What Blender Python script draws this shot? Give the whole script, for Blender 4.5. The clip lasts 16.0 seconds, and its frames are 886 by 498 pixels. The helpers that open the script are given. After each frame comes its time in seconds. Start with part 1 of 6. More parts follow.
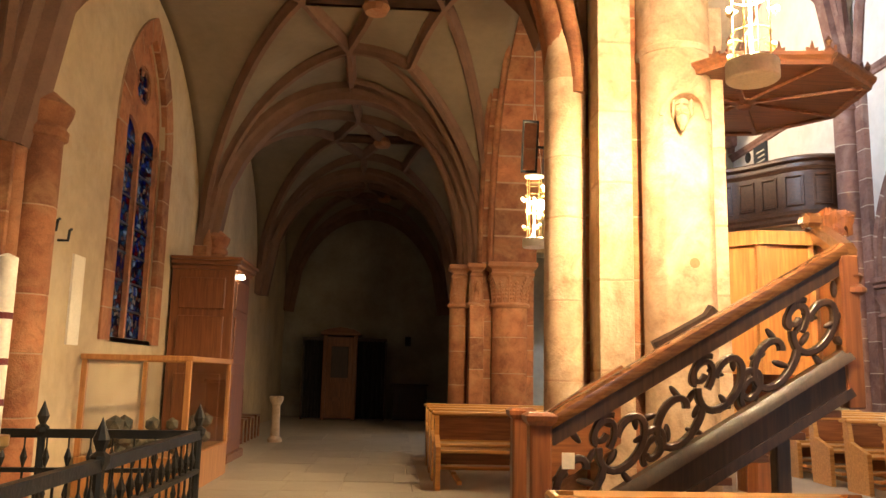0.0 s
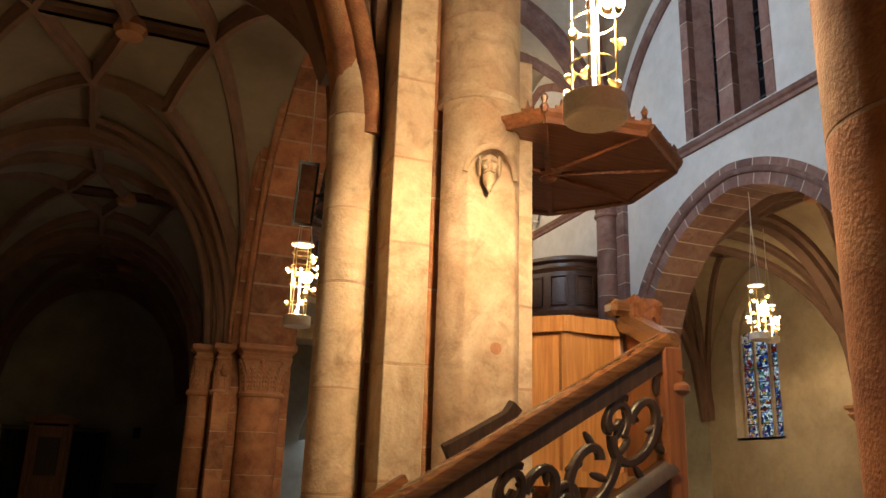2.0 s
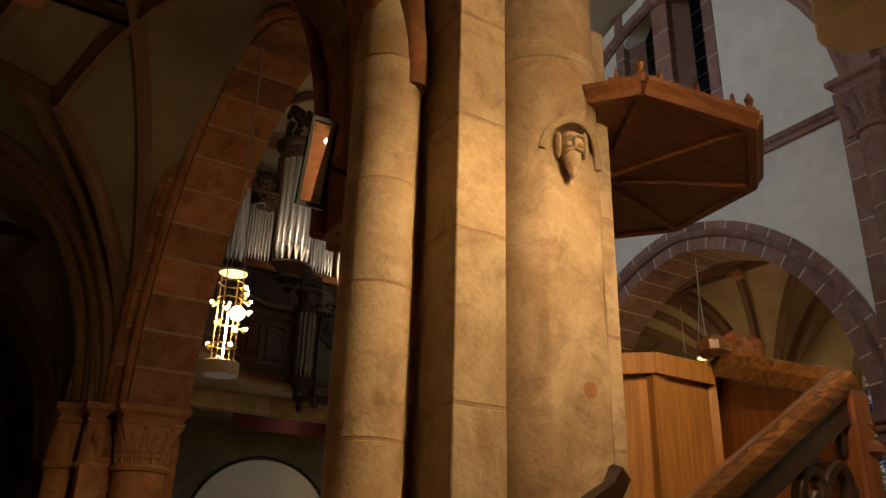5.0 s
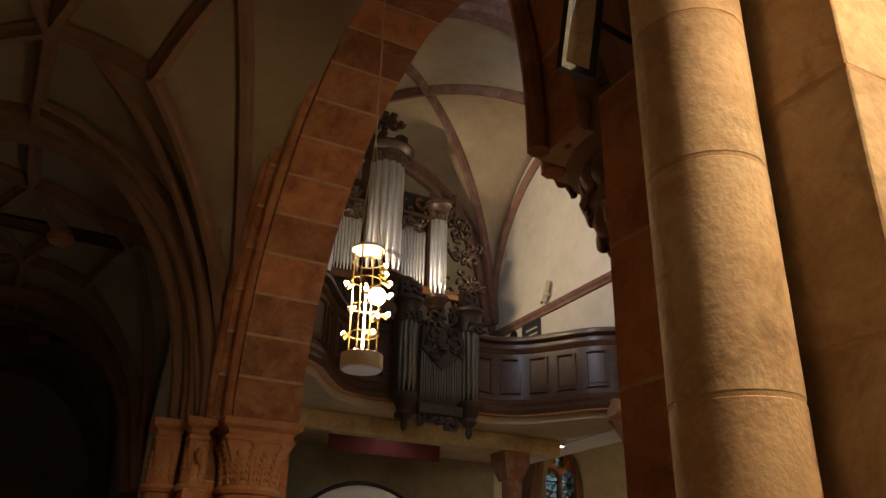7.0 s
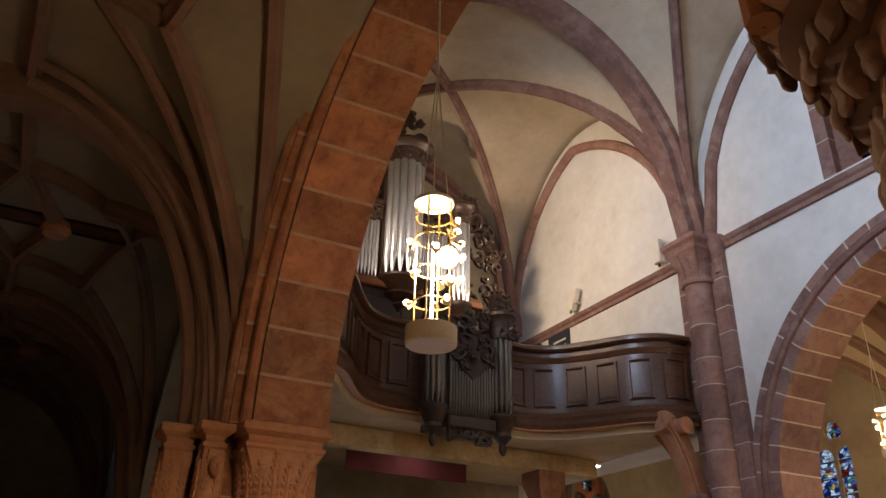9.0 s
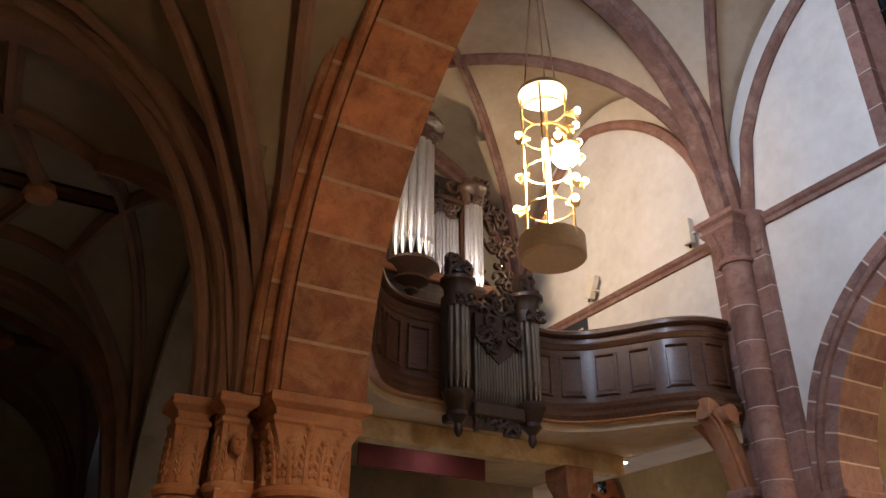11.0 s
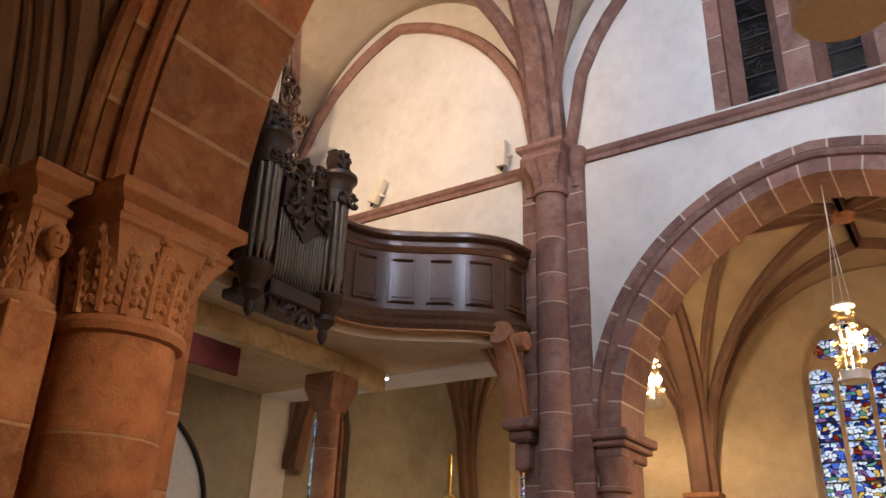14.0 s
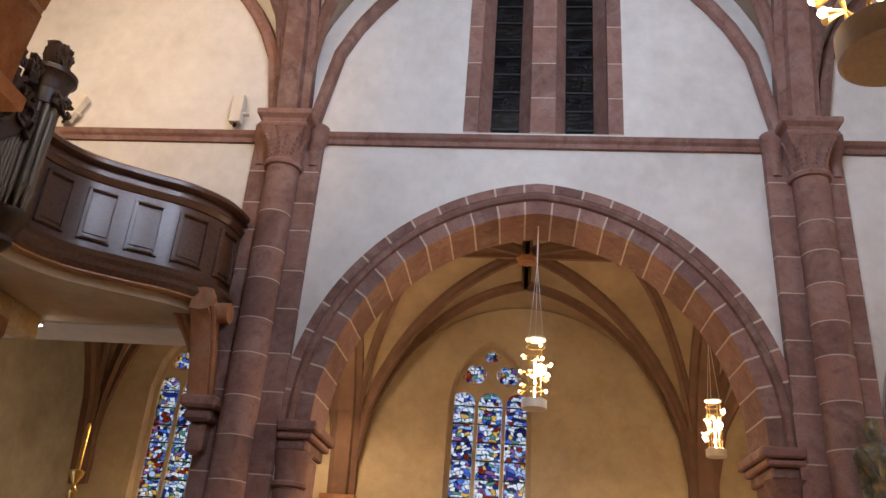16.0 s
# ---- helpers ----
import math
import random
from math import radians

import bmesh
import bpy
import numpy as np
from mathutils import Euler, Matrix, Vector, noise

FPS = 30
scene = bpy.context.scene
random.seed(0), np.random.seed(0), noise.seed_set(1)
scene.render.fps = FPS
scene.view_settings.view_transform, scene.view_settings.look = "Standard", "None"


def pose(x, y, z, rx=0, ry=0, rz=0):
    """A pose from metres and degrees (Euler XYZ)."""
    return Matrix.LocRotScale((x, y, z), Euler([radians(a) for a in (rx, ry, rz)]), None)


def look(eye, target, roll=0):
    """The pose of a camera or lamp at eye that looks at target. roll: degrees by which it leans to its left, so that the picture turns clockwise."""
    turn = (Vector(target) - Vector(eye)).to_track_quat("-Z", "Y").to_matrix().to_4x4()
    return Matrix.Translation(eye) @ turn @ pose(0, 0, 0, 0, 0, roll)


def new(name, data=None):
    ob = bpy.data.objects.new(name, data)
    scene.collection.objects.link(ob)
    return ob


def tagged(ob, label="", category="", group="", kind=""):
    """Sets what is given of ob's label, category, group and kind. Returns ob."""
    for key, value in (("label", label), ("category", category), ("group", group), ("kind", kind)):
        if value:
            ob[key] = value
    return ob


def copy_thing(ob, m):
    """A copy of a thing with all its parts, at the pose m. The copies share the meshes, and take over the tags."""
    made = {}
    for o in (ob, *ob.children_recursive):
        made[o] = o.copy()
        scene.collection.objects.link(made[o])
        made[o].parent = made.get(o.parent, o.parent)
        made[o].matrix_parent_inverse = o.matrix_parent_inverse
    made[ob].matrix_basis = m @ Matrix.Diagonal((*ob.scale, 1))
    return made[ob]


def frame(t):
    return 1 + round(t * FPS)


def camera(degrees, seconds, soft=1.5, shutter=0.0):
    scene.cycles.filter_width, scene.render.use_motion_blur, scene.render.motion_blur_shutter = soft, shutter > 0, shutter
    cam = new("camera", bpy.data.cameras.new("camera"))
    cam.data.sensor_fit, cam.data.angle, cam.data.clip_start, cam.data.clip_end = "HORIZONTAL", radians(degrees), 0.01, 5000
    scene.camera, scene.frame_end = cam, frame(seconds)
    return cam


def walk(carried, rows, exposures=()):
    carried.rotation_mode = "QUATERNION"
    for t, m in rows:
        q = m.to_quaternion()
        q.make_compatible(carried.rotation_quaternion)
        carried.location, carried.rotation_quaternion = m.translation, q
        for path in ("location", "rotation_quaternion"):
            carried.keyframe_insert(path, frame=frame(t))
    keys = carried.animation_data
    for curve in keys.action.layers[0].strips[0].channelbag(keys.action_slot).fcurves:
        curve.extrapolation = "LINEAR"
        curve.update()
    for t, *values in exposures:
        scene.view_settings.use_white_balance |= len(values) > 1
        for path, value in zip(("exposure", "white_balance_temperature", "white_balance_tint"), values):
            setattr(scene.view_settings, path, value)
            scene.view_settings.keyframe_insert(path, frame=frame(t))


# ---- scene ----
cam = camera(58.3, 16.0)
PATH = [
    (0, (0.45, -1.14, 1.363), (0.568, 0.832, 1.675), 1.3),
    (0.5, (0.534, -0.82, 1.361), (0.842, 1.115, 1.763), 1.9),
    (1, (0.565, -0.495, 1.39), (1.043, 1.365, 1.947), 1.9),
    (1.5, (0.58, -0.139, 1.443), (1.21, 1.671, 2.017), 0.8),
    (2, (0.615, 0.192, 1.448), (1.3, 1.987, 2.002), 1.9),
    (2.5, (0.622, 0.503, 1.505), (1.422, 2.236, 2.104), 2.2),
    (3, (0.571, 0.8, 1.512), (1.5, 2.45, 2.156), 1.8),
    (5.5, (0.232, 2.486, 1.455), (1.205, 4.054, 2.226), 1.2),
    (6, (0.167, 2.899, 1.458), (1.156, 4.458, 2.228), 0.1),
    (6.5, (0.202, 3.302, 1.456), (1.079, 4.913, 2.253), 0.2),
    (7, (0.207, 3.664, 1.47), (1.042, 5.283, 2.296), 1.3),
    (7.5, (0.193, 4.02, 1.52), (1.033, 5.62, 2.377), 1.2),
    (8, (0.224, 4.285, 1.466), (1.064, 5.875, 2.34), 1.6),
    (8.5, (0.278, 4.607, 1.476), (1.105, 6.198, 2.363), 1.3),
    (11, (0.203, 6.26, 1.379), (1.087, 7.793, 2.311), 0.3),
    (11.5, (0.2, 6.61, 1.381), (1.056, 8.141, 2.34), 0.9),
    (12, (0.132, 7.001, 1.364), (1.106, 8.486, 2.283), 0.4),
    (12.5, (0.114, 7.427, 1.337), (1.117, 8.898, 2.25), 0.9),
    (13, (0.074, 7.795, 1.344), (1.172, 9.211, 2.233), 3.0),
    (13.5, (-0.043, 8.252, 1.373), (1.314, 9.424, 2.259), 2.5),
    (14, (-0.005, 8.657, 1.346), (1.509, 9.689, 2.148), 2.1),
    (14.5, (0.028, 9.018, 1.355), (1.591, 9.965, 2.167), 2.2),
    (15, (0.013, 9.317, 1.412), (1.681, 10.056, 2.231), 2.3),
    (15.5, (0.105, 9.572, 1.396), (1.834, 10.142, 2.222), 2.4),
    (16, (0.17, 9.835, 1.361), (1.976, 10.034, 2.197), 4.5),
]
EXPOSURES = [(0, 1.5, 6400, 12), (0.5, 1.35, 6300, 12), (1.5, 0.5, 6100, 10), (3, -0.6, 6350, 8), (5.5, -1.1, 7300, 10), (6.5, -0.8, 6900, 10), (7.5, -0.05, 6200, 10), (8.5, 0.2, 5900, 13),
             (11, 0.4, 6050, 18), (13, 0.72, 6250, 20), (14.5, 0.5, 6350, 20), (16, 0.38, 6300, 20)]
walk(cam, [(t, look(eye, target, roll)) for t, eye, target, roll in PATH], EXPOSURES)

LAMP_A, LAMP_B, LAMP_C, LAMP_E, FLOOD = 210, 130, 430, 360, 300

# ---- daylight ----
world = bpy.data.worlds.new("sky")
scene.world = world
world.use_nodes = True
wn = world.node_tree.nodes
sky = wn.new("ShaderNodeTexSky")
sky.sky_type, sky.sun_disc = "NISHITA", False
sky.sun_elevation, sky.sun_rotation = radians(38), radians(141)
sky.dust_density, sky.ozone_density = 2.0, 1.5
world.node_tree.links.new(sky.outputs[0], wn["Background"].inputs[0])
wn["Background"].inputs[1].default_value = 0.15
sun = new("sun", bpy.data.lights.new("sun", "SUN"))
sun.data.energy, sun.data.angle, sun.data.color = 0.6, radians(14), (1.0, 0.95, 0.88)
sun.matrix_world = look((20, -25, 55), (0, 0, 30))


def opening_light(name, m, sx, sy, watts, color):
    """Sky light that enters through a window or the open east end."""
    ob = new(name, bpy.data.lights.new(name, "AREA"))
    ob.data.shape, ob.data.size, ob.data.size_y = "RECTANGLE", sx, sy
    ob.data.energy, ob.data.color = watts, color
    ob.matrix_world = m
    return ob


COOL = (0.72, 0.84, 1.0)
for yw, power in ((-4.5, 40), (2.5, 60), (9.6, 290)):
    opening_light("clerestory_daylight", look((2.0, yw, 8.9), (9.1, yw + 0.6, 8.2)), 1.9, 2.6, power, COOL)
opening_light("chancel_daylight", look((5.9, -14.5, 7.5), (5.9, 10, 6.5)), 4.0, 6.0, 160, COOL)


opening_light("porch_daylight", look((5.6, 18.3, 1.5), (5.6, 10, 1.9)), 1.8, 2.3, 90, COOL)


def bulb(name, place, watts, radius, color=(1.0, 0.72, 0.38)):
    ob = new(name, bpy.data.lights.new(name, "POINT"))
    ob.data.energy, ob.data.color, ob.data.shadow_soft_size = watts, color, radius
    ob.location = place
    return ob


# ---- materials ----
def mat(name, base, rough=0.6, metal=0.0, second=None, scale=6.0, fine=60.0, bump=0.15, spread=0.0, stains=0.35, coat=0.0, grainy=1.0, bloom=None, worn=0.0):
    """A surface with broad stains, fine grain, relief and a shift of colour from piece to piece."""
    m = bpy.data.materials.new(name)
    m.use_nodes = True
    n, l = m.node_tree.nodes, m.node_tree.links
    b = n["Principled BSDF"]
    tc = n.new("ShaderNodeTexCoord")
    info = n.new("ShaderNodeObjectInfo")
    off = n.new("ShaderNodeVectorMath"); off.operation = "MULTIPLY_ADD"
    l.new(info.outputs["Random"], off.inputs[0]); off.inputs[1].default_value = (37, 19, 53)
    l.new(tc.outputs["Object"], off.inputs[2])
    big = n.new("ShaderNodeTexNoise"); big.inputs["Scale"].default_value = scale; big.inputs["Detail"].default_value = 5
    big.inputs["Roughness"].default_value = 0.65
    small = n.new("ShaderNodeTexNoise"); small.inputs["Scale"].default_value = fine; small.inputs["Detail"].default_value = 3
    for t in (big, small):
        l.new(off.outputs[0], t.inputs["Vector"])
    second = second or tuple(c * 0.62 for c in base)
    ramp = n.new("ShaderNodeMapRange"); ramp.inputs[1].default_value, ramp.inputs[2].default_value = 0.35, 0.68
    l.new(big.outputs[0], ramp.inputs[0])
    mix = n.new("ShaderNodeMix"); mix.data_type = "RGBA"
    mix.inputs[6].default_value, mix.inputs[7].default_value = (*base, 1), (*second, 1)
    fac = n.new("ShaderNodeMath"); fac.operation = "MULTIPLY"; fac.inputs[1].default_value = stains * 2
    l.new(ramp.outputs[0], fac.inputs[0]); l.new(fac.outputs[0], mix.inputs[0])
    hsv = n.new("ShaderNodeHueSaturation")
    val = n.new("ShaderNodeMapRange"); val.inputs[3].default_value, val.inputs[4].default_value = 1 - spread, 1 + spread
    l.new(info.outputs["Random"], val.inputs[0])
    grain = n.new("ShaderNodeMapRange"); grain.inputs[1].default_value, grain.inputs[2].default_value = 0.3, 0.7
    grain.inputs[3].default_value, grain.inputs[4].default_value = 1 - 0.09 * grainy, 1 + 0.06 * grainy
    l.new(small.outputs[0], grain.inputs[0])
    both = n.new("ShaderNodeMath"); both.operation = "MULTIPLY"
    l.new(val.outputs[0], both.inputs[0]); l.new(grain.outputs[0], both.inputs[1])
    l.new(both.outputs[0], hsv.inputs["Value"]); l.new(mix.outputs[2], hsv.inputs["Color"])
    last = hsv.outputs[0]
    patches = ((bloom, scale * 0.55, 0.47, 0.66, worn), (tuple(c * 0.5 for c in second), scale * 1.9, 0.51, 0.68, worn * (0.9 if spread else 0.12))) if bloom else ()
    for colour, size, lo, hi, amount in patches:
        spot = n.new("ShaderNodeTexNoise"); spot.inputs["Scale"].default_value, spot.inputs["Detail"].default_value, spot.inputs["Roughness"].default_value = size, 8, 0.72
        spot.inputs["Distortion"].default_value = 0.8
        l.new(off.outputs[0], spot.inputs["Vector"])
        edge = n.new("ShaderNodeMapRange"); edge.inputs[1].default_value, edge.inputs[2].default_value, edge.inputs[4].default_value = lo, hi, amount
        l.new(spot.outputs[0], edge.inputs[0])
        over = n.new("ShaderNodeMix"); over.data_type = "RGBA"; over.inputs[7].default_value = (*colour, 1)
        l.new(edge.outputs[0], over.inputs[0]); l.new(last, over.inputs[6])
        last = over.outputs[2]
    l.new(last, b.inputs["Base Color"])
    b.inputs["Roughness"].default_value, b.inputs["Metallic"].default_value = rough, metal
    b.inputs["Coat Weight"].default_value = coat
    b.inputs["Coat Roughness"].default_value = 0.25
    if bump:
        add = n.new("ShaderNodeMath"); add.operation = "MULTIPLY_ADD"; add.inputs[1].default_value = 0.35
        l.new(small.outputs[0], add.inputs[0]); l.new(big.outputs[0], add.inputs[2])
        bp = n.new("ShaderNodeBump"); bp.inputs["Strength"].default_value = bump; bp.inputs["Distance"].default_value = 0.03
        l.new(add.outputs[0], bp.inputs["Height"]); l.new(bp.outputs[0], b.inputs["Normal"])
    return m


def wood(name, light, dark, rough=0.4, coat=0.2, axis=2):
    m = bpy.data.materials.new(name)
    m.use_nodes = True
    n, l = m.node_tree.nodes, m.node_tree.links
    b = n["Principled BSDF"]
    tc = n.new("ShaderNodeTexCoord")
    mp = n.new("ShaderNodeMapping")
    s = [22.0, 22.0, 22.0]; s[axis] = 1.3
    mp.inputs["Scale"].default_value = s
    l.new(tc.outputs["Object"], mp.inputs[0])
    no = n.new("ShaderNodeTexNoise"); no.inputs["Scale"].default_value = 1.6; no.inputs["Detail"].default_value = 6
    no.inputs["Distortion"].default_value = 0.6
    l.new(mp.outputs[0], no.inputs["Vector"])
    cr = n.new("ShaderNodeValToRGB")
    cr.color_ramp.elements[0].position, cr.color_ramp.elements[0].color = 0.35, (*dark, 1)
    cr.color_ramp.elements[1].position, cr.color_ramp.elements[1].color = 0.68, (*light, 1)
    l.new(no.outputs[0], cr.inputs[0]); l.new(cr.outputs[0], b.inputs["Base Color"])
    b.inputs["Roughness"].default_value, b.inputs["Coat Weight"].default_value = rough, coat
    b.inputs["Coat Roughness"].default_value = 0.2
    bp = n.new("ShaderNodeBump"); bp.inputs["Strength"].default_value = 0.08; bp.inputs["Distance"].default_value = 0.01
    l.new(no.outputs[0], bp.inputs["Height"]); l.new(bp.outputs[0], b.inputs["Normal"])
    return m


def stained(name, colors, dark=0.25):
    """Coloured antique glass that lets the daylight through, with dark painted lines between the quarries."""
    m = bpy.data.materials.new(name)
    m.use_nodes = True
    n, l = m.node_tree.nodes, m.node_tree.links
    tc = n.new("ShaderNodeTexCoord")
    xyz = n.new("ShaderNodeSeparateXYZ"); l.new(tc.outputs["Object"], xyz.inputs[0])
    side = n.new("ShaderNodeMath"); l.new(xyz.outputs[0], side.inputs[0]); l.new(xyz.outputs[1], side.inputs[1])
    flat_ = n.new("ShaderNodeCombineXYZ"); l.new(side.outputs[0], flat_.inputs[0]); l.new(xyz.outputs[2], flat_.inputs[1])
    warp = n.new("ShaderNodeTexNoise"); warp.inputs["Scale"].default_value = 5.0
    l.new(flat_.outputs[0], warp.inputs["Vector"])
    bent = n.new("ShaderNodeVectorMath"); bent.operation = "MULTIPLY_ADD"; bent.inputs[1].default_value = (0.22, 0.22, 0)
    l.new(warp.outputs["Color"], bent.inputs[0]); l.new(flat_.outputs[0], bent.inputs[2])
    vo = n.new("ShaderNodeTexBrick")
    vo.offset, vo.squash, vo.squash_frequency = 0.43, 1.7, 3
    for key, value in (("Color1", (0, 0, 0, 1)), ("Color2", (1, 1, 1, 1)), ("Mortar", (0, 0, 0, 1)), ("Scale", 1.0), ("Mortar Size", 0.005), ("Brick Width", 0.085), ("Row Height", 0.07)):
        vo.inputs[key].default_value = value
    l.new(bent.outputs[0], vo.inputs["Vector"])
    sep = n.new("ShaderNodeSeparateColor"); l.new(vo.outputs["Color"], sep.inputs[0])
    cr = n.new("ShaderNodeValToRGB"); cr.color_ramp.interpolation = "CONSTANT"
    while len(cr.color_ramp.elements) < len(colors):
        cr.color_ramp.elements.new(0.5)
    for i, c in enumerate(colors):
        cr.color_ramp.elements[i].position, cr.color_ramp.elements[i].color = i / len(colors), (*c, 1)
    l.new(sep.outputs[0], cr.inputs[0])
    line = n.new("ShaderNodeMath"); line.operation = "LESS_THAN"; line.inputs[1].default_value = 0.5
    l.new(vo.outputs["Fac"], line.inputs[0])
    mul = n.new("ShaderNodeMix"); mul.data_type = "RGBA"; mul.inputs[6].default_value = (0.005, 0.005, 0.006, 1)
    l.new(line.outputs[0], mul.inputs[0]); l.new(cr.outputs[0], mul.inputs[7])
    tr = n.new("ShaderNodeBsdfTranslucent"); l.new(mul.outputs[2], tr.inputs[0])
    th = n.new("ShaderNodeBsdfTransparent"); l.new(mul.outputs[2], th.inputs[0])
    gl = n.new("ShaderNodeBsdfGlossy"); gl.inputs["Roughness"].default_value = 0.15
    m1 = n.new("ShaderNodeMixShader"); m1.inputs[0].default_value = 0.8
    l.new(tr.outputs[0], m1.inputs[1]); l.new(th.outputs[0], m1.inputs[2])
    m2 = n.new("ShaderNodeMixShader"); m2.inputs[0].default_value = 0.05
    l.new(m1.outputs[0], m2.inputs[1]); l.new(gl.outputs[0], m2.inputs[2])
    l.new(m2.outputs[0], n["Material Output"].inputs[0])
    return m


def glow(name, color, strength):
    m = bpy.data.materials.new(name)
    m.use_nodes = True
    b = m.node_tree.nodes["Principled BSDF"]
    b.inputs["Base Color"].default_value = (0.8, 0.75, 0.65, 1)
    b.inputs["Emission Color"].default_value, b.inputs["Emission Strength"].default_value = (*color, 1), strength
    return m


SAND = mat("red_sandstone", (0.40, 0.165, 0.072), 0.88, second=(0.22, 0.08, 0.038), scale=3.4, fine=70, bump=0.5, spread=0.3, stains=0.5, bloom=(0.46, 0.26, 0.13), worn=0.55)
SAND_PALE = mat("pale_sandstone", (0.55, 0.395, 0.25), 0.85, second=(0.37, 0.225, 0.13), scale=2.5, fine=45, bump=0.42, spread=0.16, stains=0.5, bloom=(0.66, 0.53, 0.38), worn=0.6)
CARVED = mat("carved_sandstone", (0.43, 0.19, 0.085), 0.8, second=(0.28, 0.115, 0.055), scale=5.0, fine=50, bump=0.45, bloom=(0.48, 0.33, 0.21), worn=0.4)
# Dark brown of the ribs; on the arch corbel it stands in for shade.
RIBSTONE = mat("dark_rib_and_shaded_corbel_stone", (0.21, 0.115, 0.075), 0.88, second=(0.13, 0.075, 0.05), scale=3, fine=50, bump=0.2)
PURPLE = mat("mauve_sandstone", (0.28, 0.15, 0.115), 0.88, second=(0.17, 0.085, 0.07), scale=3.4, fine=60, bump=0.4, spread=0.26, bloom=(0.38, 0.26, 0.22), worn=0.55)
MORTAR_WARM = mat("sandy_mortar", (0.47, 0.30, 0.19), 0.92, scale=8, fine=90, bump=0.35)
MORTAR = mat("lime_mortar", (0.64, 0.52, 0.41), 0.9, scale=8, fine=90, bump=0.3)
PLASTER = mat("aged_white_plaster", (0.74, 0.71, 0.66), 0.9, second=(0.58, 0.54, 0.48), scale=0.9, fine=7, bump=0.2, stains=0.4, grainy=0.6, bloom=(0.78, 0.76, 0.72), worn=0.5)
OCHRE = mat("ochre_limewash", (0.60, 0.47, 0.29), 0.9, second=(0.40, 0.30, 0.19), scale=0.9, fine=8, bump=0.2, stains=0.45, grainy=0.7, bloom=(0.64, 0.55, 0.40), worn=0.5)
CREAM = mat("tan_vault_plaster", (0.52, 0.44, 0.33), 0.9, second=(0.40, 0.31, 0.21), scale=0.8, fine=8, bump=0.16, stains=0.45, grainy=0.6, bloom=(0.58, 0.52, 0.43), worn=0.4)
TAN = mat("brown_ochre_limewash", (0.42, 0.31, 0.19), 0.9, second=(0.28, 0.19, 0.11), scale=0.8, fine=8, bump=0.18, stains=0.45, grainy=0.6, bloom=(0.48, 0.38, 0.25), worn=0.4)
# Ochre of the aisle vault, darkened so the colour carries the shade.
DIM = mat("shade_darkened_vault_plaster", (0.25, 0.20, 0.135), 0.9, second=(0.16, 0.12, 0.078), scale=0.7, fine=8, bump=0.14, stains=0.4, grainy=0.5)
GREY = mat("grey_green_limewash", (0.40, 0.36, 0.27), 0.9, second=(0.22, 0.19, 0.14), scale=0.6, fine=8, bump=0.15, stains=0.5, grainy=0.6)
FLAGS = mat("worn_stone_flags", (0.43, 0.37, 0.29), 0.5, second=(0.36, 0.30, 0.23), scale=2.0, fine=40, bump=0.2, spread=0.12)
OAK = wood("golden_oak", (0.50, 0.24, 0.075), (0.34, 0.14, 0.04))
BROWN = wood("red_brown_wood", (0.24, 0.085, 0.028), (0.14, 0.045, 0.016))
BROWN_X = wood("brown_boards", (0.26, 0.10, 0.035), (0.15, 0.05, 0.018), axis=0)
DARK = wood("dark_stained_oak", (0.05, 0.024, 0.013), (0.022, 0.011, 0.007), 0.45, 0.08)
DARK_X = wood("dark_stained_panels", (0.125, 0.054, 0.025), (0.06, 0.026, 0.013), 0.4, 0.3, axis=0)
PEW = wood("varnished_pew_oak", (0.60, 0.31, 0.09), (0.40, 0.18, 0.05), 0.35, 0.4, axis=0)
TIN = mat("organ_tin", (0.72, 0.72, 0.74), 0.28, 0.95, scale=4, fine=30, bump=0.03, spread=0.08, stains=0.15)
BRASS = mat("brushed_brass", (0.75, 0.55, 0.24), 0.32, 0.9, scale=6, fine=60, bump=0.05)
GOLD = mat("gilding", (0.83, 0.55, 0.16), 0.35, 0.9, scale=8, fine=60, bump=0.15)
IRON = mat("black_iron", (0.02, 0.02, 0.02), 0.45, 0.6, scale=8, fine=60, bump=0.15)
WHITE = mat("cream_enamel", (0.78, 0.72, 0.60), 0.45, scale=6, fine=60, bump=0.03, stains=0.15)
LEAD = mat("lead_came", (0.035, 0.035, 0.04), 0.6, 0.3)
GLASS_BLUE = stained("blue_stained_glass", [(0.30, 0.42, 0.75), (0.98, 0.98, 0.96), (0.75, 0.82, 0.92), (0.12, 0.18, 0.45), (0.97, 0.96, 0.92), (0.50, 0.14, 0.08), (0.92, 0.95, 0.97), (0.88, 0.68, 0.32), (0.10, 0.13, 0.28), (0.97, 0.97, 0.94), (0.62, 0.74, 0.90), (0.35, 0.55, 0.45), (0.95, 0.93, 0.85), (0.55, 0.35, 0.55)])
GLASS_RED = stained("red_blue_stained_glass", [(0.05, 0.08, 0.3), (0.45, 0.06, 0.04), (0.14, 0.22, 0.5), (0.55, 0.3, 0.2), (0.62, 0.66, 0.7), (0.03, 0.04, 0.12), (0.2, 0.32, 0.4), (0.7, 0.55, 0.4)])
GLASS_PALE = stained("pale_stained_glass", [(0.85, 0.88, 0.8), (0.7, 0.75, 0.7), (0.3, 0.4, 0.3), (0.85, 0.85, 0.75), (0.4, 0.2, 0.1), (0.6, 0.7, 0.75)])
BULB = glow("lit_bulb", (1.0, 0.74, 0.40), 60.0)

# ---- mesh helpers ----
def thing(name, label, category="", group="", kind="", at=(0, 0, 0)):
    ob = new(name)
    ob.empty_display_size = 0.2
    ob.location = at
    return tagged(ob, label, category, group, kind)


